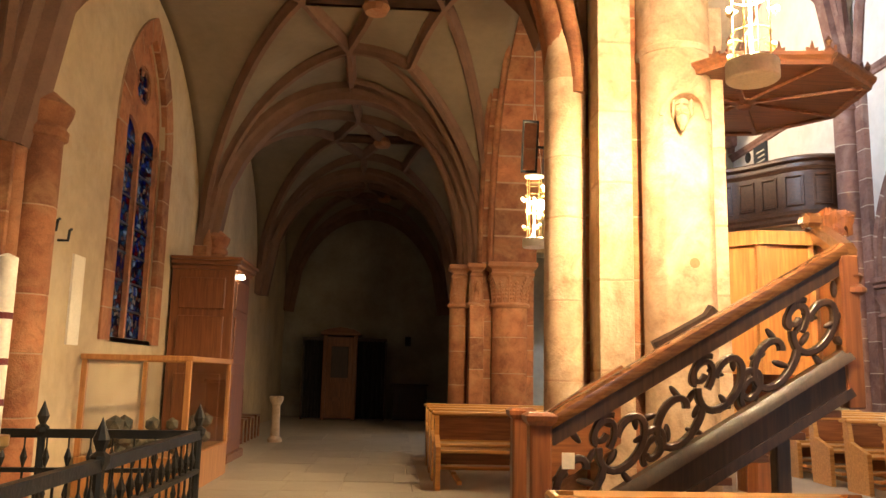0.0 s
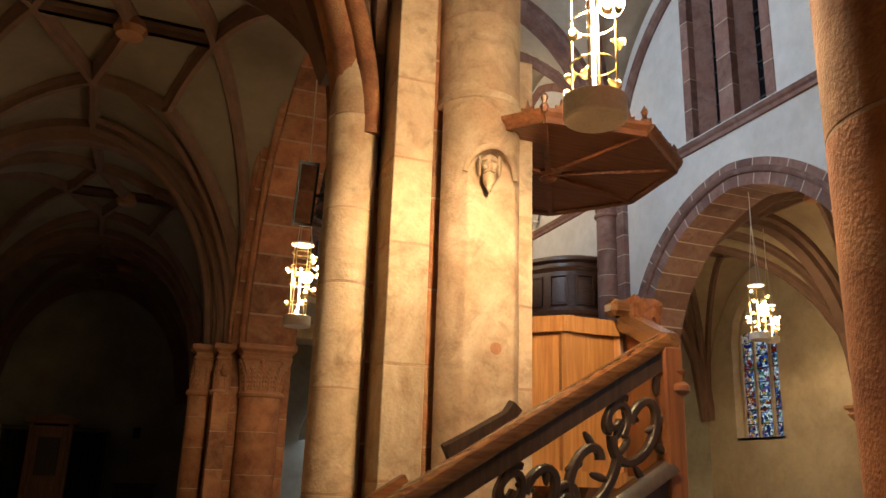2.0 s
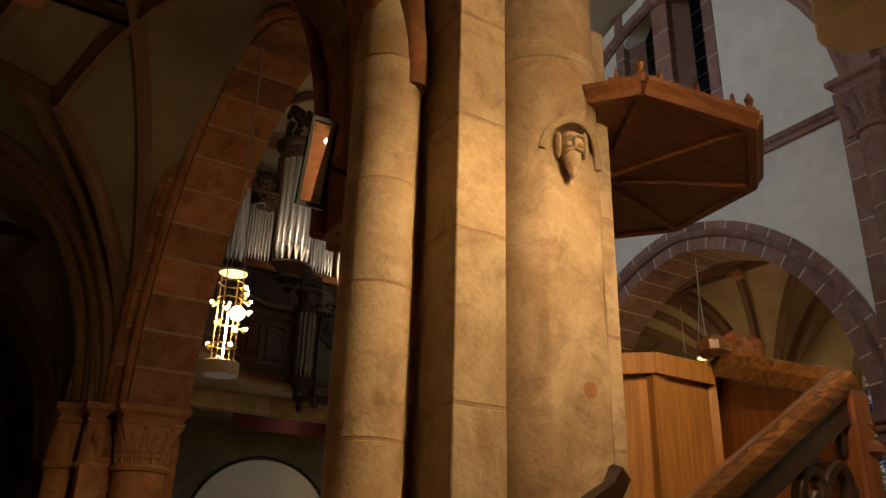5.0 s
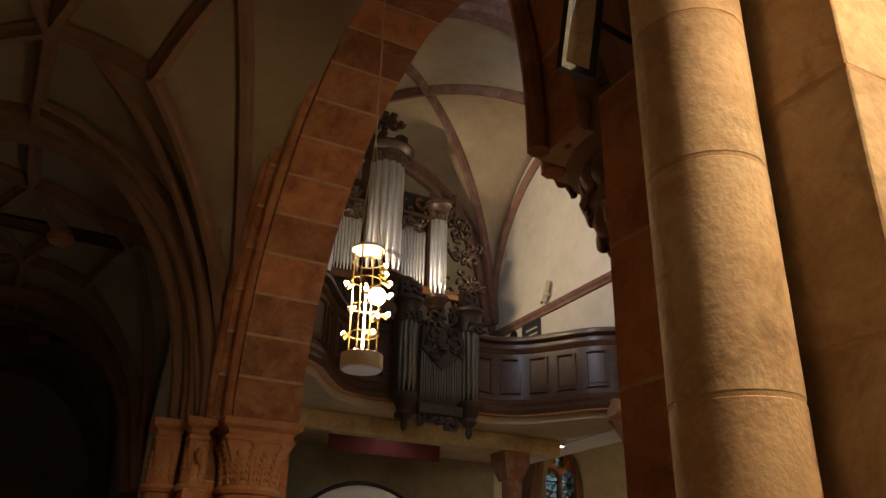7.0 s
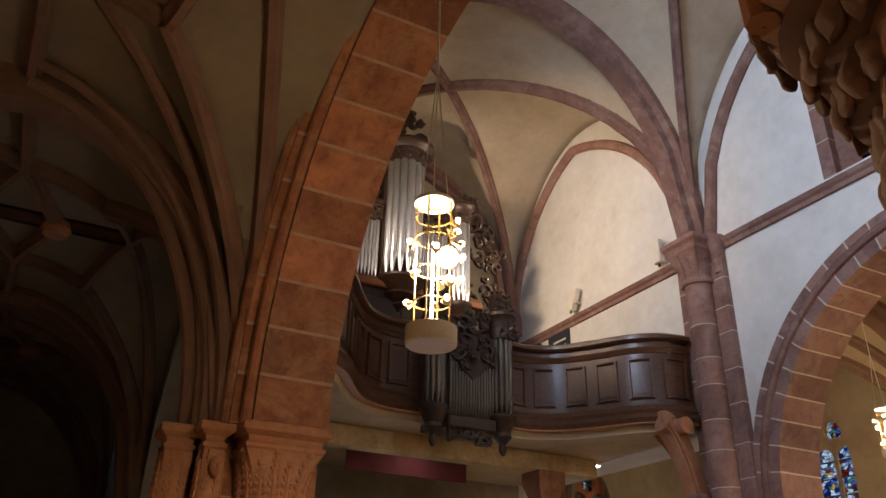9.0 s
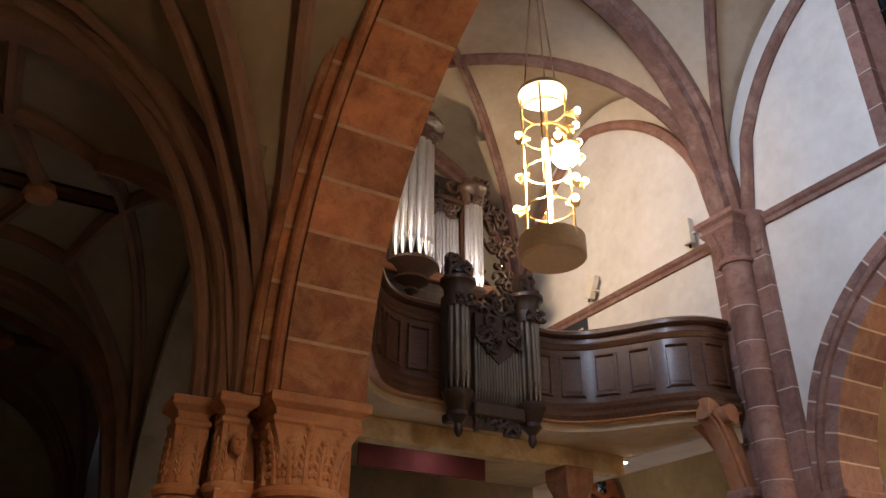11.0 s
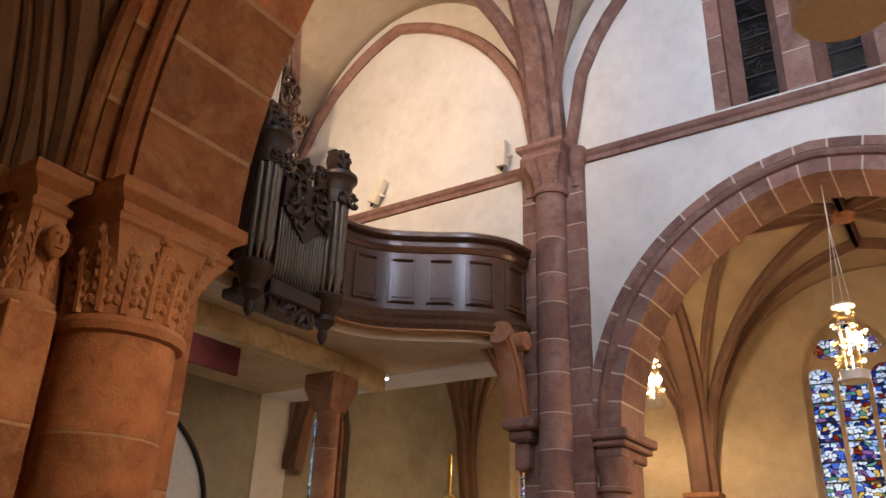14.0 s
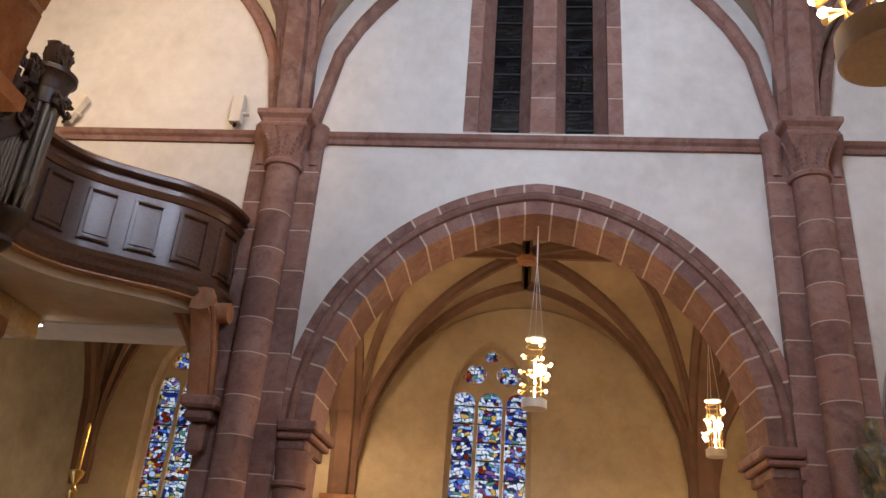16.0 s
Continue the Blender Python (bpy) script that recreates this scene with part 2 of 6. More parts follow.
def part(name, bm, material, parent=None, label="", smooth=False):
    me = bpy.data.meshes.new(name)
    bmesh.ops.recalc_face_normals(bm, faces=bm.faces)
    for f in bm.faces:
        f.smooth = smooth
    bm.to_mesh(me)
    bm.free()
    me.materials.append(material)
    ob = new(name, me)
    if parent:
        ob.parent = parent
        p = parent
        while p:
            ob.location -= p.location
            p = p.parent
    if smooth:
        me.set_sharp_from_angle(angle=radians(38))
    return tagged(ob, label) if label else ob


def solid(name, bm, material, label, category="", kind="", group="", smooth=False):
    return tagged(part(name, bm, material, None, "", smooth), label, category, group, kind)


def bx(bm, x0, x1, y0, y1, z0, z1, bevel=0.0):
    r = bmesh.ops.create_cube(bm, size=1.0)
    bmesh.ops.transform(bm, matrix=Matrix.Translation(((x0 + x1) / 2, (y0 + y1) / 2, (z0 + z1) / 2)) @ Matrix.Diagonal((x1 - x0, y1 - y0, z1 - z0, 1)), verts=r["verts"])
    if bevel:
        es = list({e for v in r["verts"] for e in v.link_edges})
        bmesh.ops.bevel(bm, geom=es, offset=bevel, segments=1, affect="EDGES")
    return bm


def box(*a, **k):
    return bx(bmesh.new(), *a, **k)


def prism(bm, pts, m, depth):
    """A polygon in the plane of m's x and y, drawn out along m's z."""
    lo = [bm.verts.new(m @ Vector((x, y, 0))) for x, y in pts]
    hi = [bm.verts.new(m @ Vector((x, y, depth))) for x, y in pts]
    bm.faces.new(lo[::-1]); bm.faces.new(hi)
    for i in range(len(pts)):
        j = (i + 1) % len(pts)
        bm.faces.new((lo[i], lo[j], hi[j], hi[i]))
    return bm


def lathe(bm, prof, n=20, at=(0, 0, 0), m=None, a0=0.0, a1=2 * math.pi):
    """Turns a profile of (radius, height) round the upright axis."""
    full = abs(a1 - a0 - 2 * math.pi) < 1e-6
    k = n if full else n + 1
    m = m or Matrix.Translation(at)
    rings = [[bm.verts.new(m @ Vector((r * math.cos(a0 + (a1 - a0) * i / n), r * math.sin(a0 + (a1 - a0) * i / n), z))) for i in range(k)] for r, z in prof]
    for a, b in zip(rings, rings[1:]):
        for i in range(n):
            j = (i + 1) % k
            bm.faces.new((a[i], a[j], b[j], b[i]))
    if prof[0][0] > 1e-4:
        bm.faces.new(rings[0][::-1])
    if prof[-1][0] > 1e-4:
        bm.faces.new(rings[-1])
    return bm


def sweep(bm, path, prof, up=Vector((0, 0, 1)), closed=False, cap=True):
    """Draws a closed profile of (sideways, along up) along a path."""
    path = [Vector(p) for p in path]
    rings = []
    n = len(path)
    for i, p in enumerate(path):
        if closed:
            d = path[(i + 1) % n] - path[i - 1]
        else:
            d = path[min(i + 1, n - 1)] - path[max(i - 1, 0)]
        d.normalize()
        u = up if not callable(up) else up(p)
        side = d.cross(u)
        side = side.normalized() if side.length > 1e-5 else Vector((1, 0, 0))
        v = side.cross(d)
        rings.append([bm.verts.new(p + side * a + v * b) for a, b in prof])
    k = len(prof)
    for a, b in list(zip(rings, rings[1:])) + ([(rings[-1], rings[0])] if closed else []):
        for i in range(k):
            bm.faces.new((a[i], a[(i + 1) % k], b[(i + 1) % k], b[i]))
    if cap and not closed:
        bm.faces.new(rings[0]); bm.faces.new(rings[-1][::-1])
    return bm


def circle(r, n=8):
    return [(r * math.cos(2 * math.pi * i / n), r * math.sin(2 * math.pi * i / n)) for i in range(n)]


def pointed(a, h, n=24):
    """Half-span a and rise h: points (s, z) of a two-centred arch from -a to a."""
    R = (a * a + h * h) / (2 * a)
    c = R - a
    top = math.atan2(h, c)
    right = [(R * math.cos(top * i / n) - c, R * math.sin(top * i / n)) for i in range(n + 1)]
    return [(-s, z) for s, z in right] + right[::-1][1:]


def arch_z(s, a, h):
    s = min(abs(s), a)
    R = (a * a + h * h) / (2 * a)
    return math.sqrt(max(0.0, R * R - (s + R - a) ** 2))


def strips(bm, samples, spans, m, depth):
    """A wall of upright strips: spans(s) gives the solid (low, high) pairs at the place s along it; m: x along, y up, z through."""
    for s0, s1 in zip(samples, samples[1:]):
        if s1 - s0 < 1e-6:
            continue
        e = 1e-5
        for (a0, b0), (a1, b1) in zip(spans(s0 + e), spans(s1 - e)):
            if b0 - a0 < 1e-4 and b1 - a1 < 1e-4:
                continue
            prism(bm, [(s0, a0), (s1, a1), (s1, b1), (s0, b0)], m, depth)
    bmesh.ops.remove_doubles(bm, verts=bm.verts, dist=0.001)
    return bm


def lin(a, b, n):
    return [a + (b - a) * i / n for i in range(n + 1)]


ALONG_Y = Matrix(((0, 0, 1, 0), (1, 0, 0, 0), (0, 1, 0, 0), (0, 0, 0, 1)))  # x along y, y up, z through x
ALONG_X = Matrix(((1, 0, 0, 0), (0, 0, 1, 0), (0, 1, 0, 0), (0, 0, 0, 1)))  # x along x, y up, z through y

# ---- plan, in metres ----
NX0, NX1 = 2.08, 2.80      # arcade wall beside the walk
FX0, FX1 = 9.13, 9.85      # arcade wall across the nave
LEFT, FAR = -2.92, 15.6     # outer walls
WEST, EAST = 18.4, -16.0
AISLE_WEST = 23.6         # the aisle runs on beside the tower
SPRING = 3.25
NEAR_MID, NEAR_A, NEAR_H = 9.15, 2.93, 3.24
FAR_A, FAR_H = 2.56, 2.80
FAR_MIDS = (-3.75, 2.95, 9.65)
STRING = 7.08

# ---- floor ----
solid("floor", box(LEFT - 0.6, FAR + 0.6, EAST - 0.6, AISLE_WEST + 0.6, -0.3, 0.0), FLAGS, "worn grey stone floor of the church", "floor", "structure")


# ---- walls ----
def near_spans(y):
    top = 12.0
    lo = 0.0
    if abs(y - NEAR_MID) < NEAR_A + 0.16:
        lo = SPRING + arch_z(y - NEAR_MID, NEAR_A + 0.16, NEAR_H + 0.16)
    elif abs(y - 1.72) < 3.15:
        lo = 6.4 + arch_z(y - 1.72, 3.15, 1.0)
    elif abs(y + 5.0) < 2.9:
        lo = SPRING + arch_z(y + 5.0, 2.9, 2.98)
    elif abs(y + 12.0) < 2.9:
        lo = SPRING + arch_z(y + 12.0, 2.9, 2.98)
    elif 4.8 < y < 6.2:
        lo = 9.0
    elif 11.8 < y < 13.1:
        lo = SPRING
    elif abs(y - 15.9) < 2.2:
        lo = SPRING + 0.2 + arch_z(y - 15.9, 2.2, 2.6)
    for c in (9.6, 2.5, -4.5):
        if abs(y - c) < 1.0:
            w = STRING + 0.25
            return [(lo, w), (w + 1.9 + arch_z(y - c, 1.0, 1.3), top)]
    return [(lo, top), (top, top)]


def cuts(*edges, step=0.12, lo=EAST, hi=WEST):
    s = {lo, hi}
    for c, a in edges:
        n = max(8, int(2 * a / step))
        s |= set(round(v, 4) for v in lin(c - a, c + a, n))
    return sorted(v for v in s if lo <= v <= hi)


ys = cuts((NEAR_MID, NEAR_A + 0.16), (1.72, 3.15), (-5.0, 2.9), (-12.0, 2.9), (15.9, 2.2), (5.47, 0.6), (12.5, 0.57), (9.6, 1.0), (2.5, 1.0), (-4.5, 1.0))
# Grey in place of white plaster here puts the aisle's shade into the colour.
solid("wall_arcade_near", strips(bmesh.new(), ys, near_spans, Matrix.Translation((NX0, 0, 0)) @ ALONG_Y, NX1 - NX0), GREY, "stained plaster arcade wall between aisle and nave, darkened for shade", "wall", "structure")


def far_spans(y):
    top, lo = 12.0, 0.0
    for c in FAR_MIDS:
        if abs(y - c) < FAR_A + 0.14:
            lo = SPRING + arch_z(y - c, FAR_A + 0.14, FAR_H + 0.14)
    if abs(y - 15.95) < 2.44:
        lo = 4.32
    for c in (9.62, 2.9, -3.8):
        if abs(y - c) < 1.05:
            w = STRING + 0.16
            return [(lo, w), (w + 2.3 + arch_z(y - c, 1.05, 1.5), top)]
    return [(lo, top), (top, top)]


ys = cuts(*((c, FAR_A + 0.14) for c in FAR_MIDS), (15.95, 2.44), (9.62, 1.05), (2.9, 1.05), (-3.8, 1.05))
solid("wall_arcade_far", strips(bmesh.new(), ys, far_spans, Matrix.Translation((FX0, 0, 0)) @ ALONG_Y, FX1 - FX0), PLASTER, "bluish white plastered nave wall over the arches", "wall", "structure")


def window_wall(name, m, thick, lo, hi, top, wins, material, label):
    """A wall with pointed windows; wins: middle, half width, sill, spring, rise of the head."""
    def spans(s):
        for c, a, sill, spr, h in wins:
            if abs(s - c) < a:
                return [(0.0, sill), (spr + arch_z(s - c, a, h), top)]
        return [(0.0, top), (top, top)]
    return solid(name, strips(bmesh.new(), cuts(*((w[0], w[1]) for w in wins), lo=lo, hi=hi), spans, m, thick), material, label, "wall", "structure")


WIN_LEFT = [(9.35, 0.85, 1.72, 4.3, 1.5), (2.4, 0.78, 1.72, 4.3, 1.5), (-5.0, 0.78, 1.72, 4.3, 1.5)]
WIN_FAR = [(10.37, 0.82, 2.7, 5.2, 1.28), (16.5, 0.82, 2.7, 5.2, 1.28), (3.55, 0.82, 2.7, 5.2, 1.28), (-3.3, 0.82, 2.7, 5.2, 1.28)]
WIN_WEST = [(10.95, 0.5, 1.6, 4.1, 0.8)]
PORTAL = (5.6, 0.95, 0.0, 2.0, 0.8)
window_wall("wall_aisle_near", Matrix.Translation((LEFT - 0.6, 0, 0)) @ ALONG_Y, 0.6, EAST, AISLE_WEST, 8.0, WIN_LEFT, OCHRE, "ochre limewashed outer wall of the aisle")
window_wall("wall_aisle_far", Matrix.Translation((FAR, 0, 0)) @ ALONG_Y, 0.6, EAST, WEST, 8.0, WIN_FAR, OCHRE, "ochre limewashed outer wall of the far aisle")
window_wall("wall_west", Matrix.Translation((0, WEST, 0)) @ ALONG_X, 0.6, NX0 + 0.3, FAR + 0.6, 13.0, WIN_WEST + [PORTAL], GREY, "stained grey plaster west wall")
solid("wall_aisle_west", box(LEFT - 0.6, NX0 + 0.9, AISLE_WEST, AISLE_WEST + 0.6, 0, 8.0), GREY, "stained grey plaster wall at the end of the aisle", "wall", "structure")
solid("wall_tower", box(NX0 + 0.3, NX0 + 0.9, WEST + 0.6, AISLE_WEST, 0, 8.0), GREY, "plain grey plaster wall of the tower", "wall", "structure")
window_wall("wall_east", Matrix.Translation((0, EAST - 0.6, 0)) @ ALONG_X, 0.6, LEFT - 0.6, FAR + 0.6, 13.0, [(5.9, 1.6, 3.0, 8.0, 2.0)], PLASTER, "plain plastered east wall")


# ---- vaults ----
def vault_z(u, v, zs, h):
    return zs + max(arch_z(u, 1.0, 1.0), arch_z(v, 1.0, 1.0)) * h


def vault(name, x0, x1, y0, y1, zs, h, material, label, n=36):
    bm = bmesh.new()
    g = [[bm.verts.new((x0 + (x1 - x0) * i / n, y0 + (y1 - y0) * j / n, vault_z(2 * i / n - 1, 2 * j / n - 1, zs, h))) for j in range(n + 1)] for i in range(n + 1)]
    for i in range(n):
        for j in range(n):
            bm.faces.new((g[i][j], g[i][j + 1], g[i + 1][j + 1], g[i + 1][j]))
    ob = solid(name, bm, material, label, "vault", "structure", smooth=True)
    s = ob.modifiers.new("thick", "SOLIDIFY")
    s.thickness, s.offset = 0.25, 1
    return ob


RIB = [(-0.085, 0.06), (-0.085, -0.04), (-0.05, -0.09), (-0.035, -0.16), (0.035, -0.16), (0.05, -0.09), (0.085, -0.04), (0.085, 0.06)]
BIG_RIB = [(-0.26, 0.06), (-0.26, -0.12), (-0.16, -0.16), (-0.14, -0.28), (0.14, -0.28), (0.16, -0.16), (0.26, -0.12), (0.26, 0.06)]


def rib(parent, bay, p, q, prof=RIB, material=None, n=22, name="rib"):
    """A rib under a vault along a straight line of the plan; p and q run from -1 to 1 across the bay."""
    x0, x1, y0, y1, zs, h = bay
    pts = []
    for i in range(n + 1):
        u, v = p[0] + (q[0] - p[0]) * i / n, p[1] + (q[1] - p[1]) * i / n
        pts.append(((x0 + x1) / 2 + u * (x1 - x0) / 2, (y0 + y1) / 2 + v * (y1 - y0) / 2, vault_z(u, v, zs, h)))
    return part(name, sweep(bmesh.new(), pts, prof), material or RIBSTONE, parent)


NAVE_BAYS = [(NX1, FX0, a, b, 7.35, 3.75) for a, b in ((-13.7, -7.0), (-7.0, -0.3), (-0.3, 6.36), (6.36, 13.05), (13.05, WEST))]
NEAR_BAYS = [(LEFT, NX0, a, b, 3.2, 3.2) for a, b in ((-15.5, -8.5), (-8.5, -1.5), (-1.5, 5.5), (5.5, 12.5), (12.5, 18.4), (18.4, AISLE_WEST))]
FAR_BAYS = [(FX1, FAR, a, b, 3.2, 4.0) for a, b in ((-13.7, -7.0), (-7.0, -0.3), (-0.3, 6.4), (6.4, 13.1), (13.1, WEST))]
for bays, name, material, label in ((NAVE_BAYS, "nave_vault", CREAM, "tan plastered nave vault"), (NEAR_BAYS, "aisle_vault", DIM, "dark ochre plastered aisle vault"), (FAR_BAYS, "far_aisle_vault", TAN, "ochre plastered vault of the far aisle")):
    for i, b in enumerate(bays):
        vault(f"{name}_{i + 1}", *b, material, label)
        ribs = thing("vault_ribs", "red sandstone vault ribs on plaster cells", "ribs", name, "structure")
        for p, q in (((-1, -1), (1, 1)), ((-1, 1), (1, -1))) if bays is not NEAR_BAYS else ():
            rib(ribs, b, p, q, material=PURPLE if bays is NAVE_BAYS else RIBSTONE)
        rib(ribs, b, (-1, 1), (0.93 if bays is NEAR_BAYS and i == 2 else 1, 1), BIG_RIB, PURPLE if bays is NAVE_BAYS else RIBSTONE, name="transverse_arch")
        if bays is NAVE_BAYS:
            continue
        net = [((-1, 1), (0.02, 0.47)), ((1, 1), (0.40, 0.44)), ((0.02, 0.47), (0.40, 0.44)), ((0.40, 0.44), (0.57, 0)), ((0.02, 0.47), (0.2, 0)), ((1, 1), (0.57, 0)),
               ((-1, 1), (-0.2, 0)), ((-0.2, 0), (0.02, 0.47)), ((0.02, 0.47), (0, 1)), ((0.2, 0), (0.57, 0)), ((-0.2, 0), (0.2, 0))]
        if bays is FAR_BAYS:
            net = [((-1, 1), (0, 0.5)), ((1, 1), (0, 0.5)), ((0, 0), (0, 1)), ((-1, 1), (-0.5, 0)), ((1, 1), (0.5, 0)), ((-0.5, 0), (0.5, 0))]
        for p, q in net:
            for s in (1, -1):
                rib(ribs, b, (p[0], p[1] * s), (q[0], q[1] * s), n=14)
        for u, v in ((0.2, 0),) if bays is NEAR_BAYS else ((0, 0), (0, 0.5), (0, -0.5)):
            cx, cy = (b[0] + b[1]) / 2 + u * (b[1] - b[0]) / 2, (b[2] + b[3]) / 2 + v * (b[3] - b[2]) / 2
            z = vault_z(u, v, b[4], b[5])
            part("boss", lathe(bmesh.new(), [(0.05, z - 0.26), (0.15, z - 0.24), (0.19, z - 0.16), (0.15, z - 0.05)], 12, (cx, cy, 0)), CARVED, ribs)


# ---- masonry ----
def courses(z0, z1, h, seed):
    rnd = random.Random(seed)
    zs = [z0]
    while zs[-1] < z1 - h * 0.6:
        zs.append(min(z1, zs[-1] + h * rnd.uniform(0.8, 1.25)))
    zs[-1] = z1
    return zs


def round_shaft(parent, x, y, r, z0, z1, h=0.5, material=None, seed=1, n=22):
    """A round shaft of separate drums over a mortar core."""
    part("mortar", lathe(bmesh.new(), [(r - 0.0025, z0), (r - 0.0025, z1)], n, (x, y, 0)), MORTAR if material is PURPLE else MORTAR_WARM, parent, smooth=True)
    for a, b in zip(zs := courses(z0, z1, h, seed), zs[1:]):
        g = 0.005
        part("stone", lathe(bmesh.new(), [(r - 0.004, a + g), (r, a + g + 0.004), (r, b - g - 0.004), (r - 0.004, b - g)], n, (x, y, 0)), material or SAND, parent, smooth=True)


def square_shaft(parent, x0, x1, y0, y1, z0, z1, h=0.5, material=None, seed=1):
    part("mortar", box(x0 + 0.003, x1 - 0.003, y0 + 0.003, y1 - 0.003, z0, z1), MORTAR if material is PURPLE else MORTAR_WARM, parent)
    for a, b in zip(zs := courses(z0, z1, h, seed), zs[1:]):
        part("stone", box(x0, x1, y0, y1, a + 0.005, b - 0.005, bevel=0.006), material or SAND, parent)


def ring(parent, mid, a, h, spring, depth, x0, x1, n, material, name="voussoir", s=(0.0, 1.0), m=None):
    """An arch of n separate wedge stones between x0 and x1, over a mortar ring."""
    k = 4 * n
    pin, pout = pointed(a, h, k // 2), pointed(a + depth, h + depth, k // 2)
    m = m or Matrix.Translation((x0, mid, spring)) @ ALONG_Y
    w = abs(x1 - x0)
    bm = bmesh.new()
    i0, i1 = int(s[0] * k), int(s[1] * k)
    for i in range(i0, i1):
        q = [pin[i], pin[i + 1], pout[i + 1], pout[i]]
        c0 = [(1.0 + 0.003 / max(a, 0.3)) * pin[i][0], pin[i][1] + 0.003], [(1.0 + 0.003 / max(a, 0.3)) * pin[i + 1][0], pin[i + 1][1] + 0.003]
        prism(bm, [c0[0], c0[1], q[2], q[3]], m @ Matrix.Translation((0, 0, 0.003)), w - 0.006)
    part("mortar_ring", bm, MORTAR if material is PURPLE else MORTAR_WARM, parent)
    for j in range(i0 // 4, i1 // 4):
        i = 4 * j
        g = 0.035

        def at(p, f):
            t = i + f * 4
            b = min(int(t), k - 1)
            u = t - b
            return (p[b][0] * (1 - u) + p[b + 1][0] * u, p[b][1] * (1 - u) + p[b + 1][1] * u)
        fs = (g, 0.5, 1 - g)
        part(name, prism(bmesh.new(), [at(pin, f) for f in fs] + [at(pout, f) for f in reversed(fs)], m, w), material, parent)


def square_lathe(bm, prof, x, y, turn=45.0):
    return lathe(bm, [(r * math.sqrt(2), z) for r, z in prof], 4, m=Matrix.Translation((x, y, 0)) @ Matrix.Rotation(radians(turn), 4, "Z"))


def capital(parent, x, y, r, half, z0, z1, leaves=8, material=None, ab=0.24):
    """Ring, bell with carved leaves and a moulded square slab on top."""
    c = material or CARVED
    ring_ = part("astragal", lathe(bmesh.new(), [(r, z0 - 0.03), (r + 0.035, z0 - 0.02), (r + 0.05, z0 + 0.02), (r + 0.03, z0 + 0.055), (r, z0 + 0.06)], 24, (x, y, 0)), c, parent, smooth=True)
    zb = z1 - ab
    bm = bmesh.new()
    rows = []
    n = 32
    for j in range(9):
        f = j / 8
        z = z0 + 0.05 + (zb - z0 - 0.05) * f
        row = []
        for i in range(n):
            a = 2 * math.pi * i / n
            sq = min(1 / max(abs(math.cos(a)), 1e-6), 1 / max(abs(math.sin(a)), 1e-6)) * (half - 0.06)
            g = f ** 2.2
            row.append(bm.verts.new((x + math.cos(a) * (r * (1 - g) + sq * g), y + math.sin(a) * (r * (1 - g) + sq * g), z)))
        rows.append(row)
    for a, b in zip(rows, rows[1:]):
        for i in range(n):
            bm.faces.new((a[i], a[(i + 1) % n], b[(i + 1) % n], b[i]))
    bm.faces.new(rows[0][::-1]); bm.faces.new(rows[-1])
    part("bell", bm, c, parent, smooth=True)
    for i in range(leaves * 2):
        a = 2 * math.pi * (i + 0.5) / (leaves * 2)
        tall = 0.94 if i % 2 else 0.72
        out, side = Vector((math.cos(a), math.sin(a), 0)), Vector((-math.sin(a), math.cos(a), 0))
        sq = min(1 / max(abs(math.cos(a)), 1e-6), 1 / max(abs(math.sin(a)), 1e-6)) * (half - 0.06)

        def on(f, u):
            g = f ** 2.2
            return Vector((x, y, z0 + 0.06 + (zb - z0 - 0.05) * f)) + out * (r * (1 - g) + sq * g - abs(u) * 0.15) + side * u
        bm = bmesh.new()
        sweep(bm, [on(0.02 + tall * j / 7, 0) for j in range(8)], circle(r * 0.06 + 0.006, 6), up=out)
        k = 5 if i % 2 else 4
        for j in range(k):
            f = 0.12 + tall * 0.8 * j / k
            s = r * (0.18 - 0.018 * j)
            for u in (-1, 1):
                bmesh.ops.create_icosphere(bm, subdivisions=1, radius=1.0, matrix=Matrix.Translation(on(f + 0.06, u * s * 0.75)) @ Matrix.Rotation(a, 4, "Z") @ Matrix.Rotation(u * -0.5, 4, "X") @ Matrix.Diagonal((0.012 + r * 0.06, s * 0.5, (zb - z0) * 0.075, 1)))
        bmesh.ops.create_icosphere(bm, subdivisions=1, radius=r * 0.13, matrix=Matrix.Translation(on(0.02 + tall, 0)))
        part("leaf", bm, c, parent, smooth=True)
    h = half
    part("abacus", square_lathe(bmesh.new(), [(h - 0.07, zb), (h - 0.05, zb + 0.02), (h - 0.045, zb + ab * 0.2), (h - 0.075, zb + ab * 0.32), (h - 0.06, zb + ab * 0.5), (h - 0.005, zb + ab * 0.66), (h, zb + ab * 0.7), (h, z1 - 0.012), (h - 0.012, z1)], x, y), c, parent)


# clustered pier that carries the capitals, beside the pews
pier_a = thing("clustered_pier", "red sandstone clustered pier with carved leaf capitals", "pier", kind="structure", at=(2.2, 12.5, 0))
square_shaft(pier_a, 1.75, 2.81, 12.5, 13.1, 0, 3.26, 0.45, SAND, 3)
square_shaft(pier_a, 2.63, 2.83, 12.30, 12.5, 0, 3.0, 0.5, SAND, 4)
round_shaft(pier_a, 2.43, 12.40, 0.305, 0.25, 2.53, 0.52, SAND, 5)
square_shaft(pier_a, 1.73, 1.97, 12.22, 12.5, 0.25, 2.53, 0.52, SAND, 6)
round_shaft(pier_a, 1.57, 12.66, 0.16, 0.25, 2.53, 0.52, SAND, 7)
part("base", box(1.36, 2.93, 11.98, 13.15, 0, 0.25, bevel=0.03), SAND, pier_a)
capital(pier_a, 2.43, 12.40, 0.305, 0.42, 2.53, 3.26, 8)
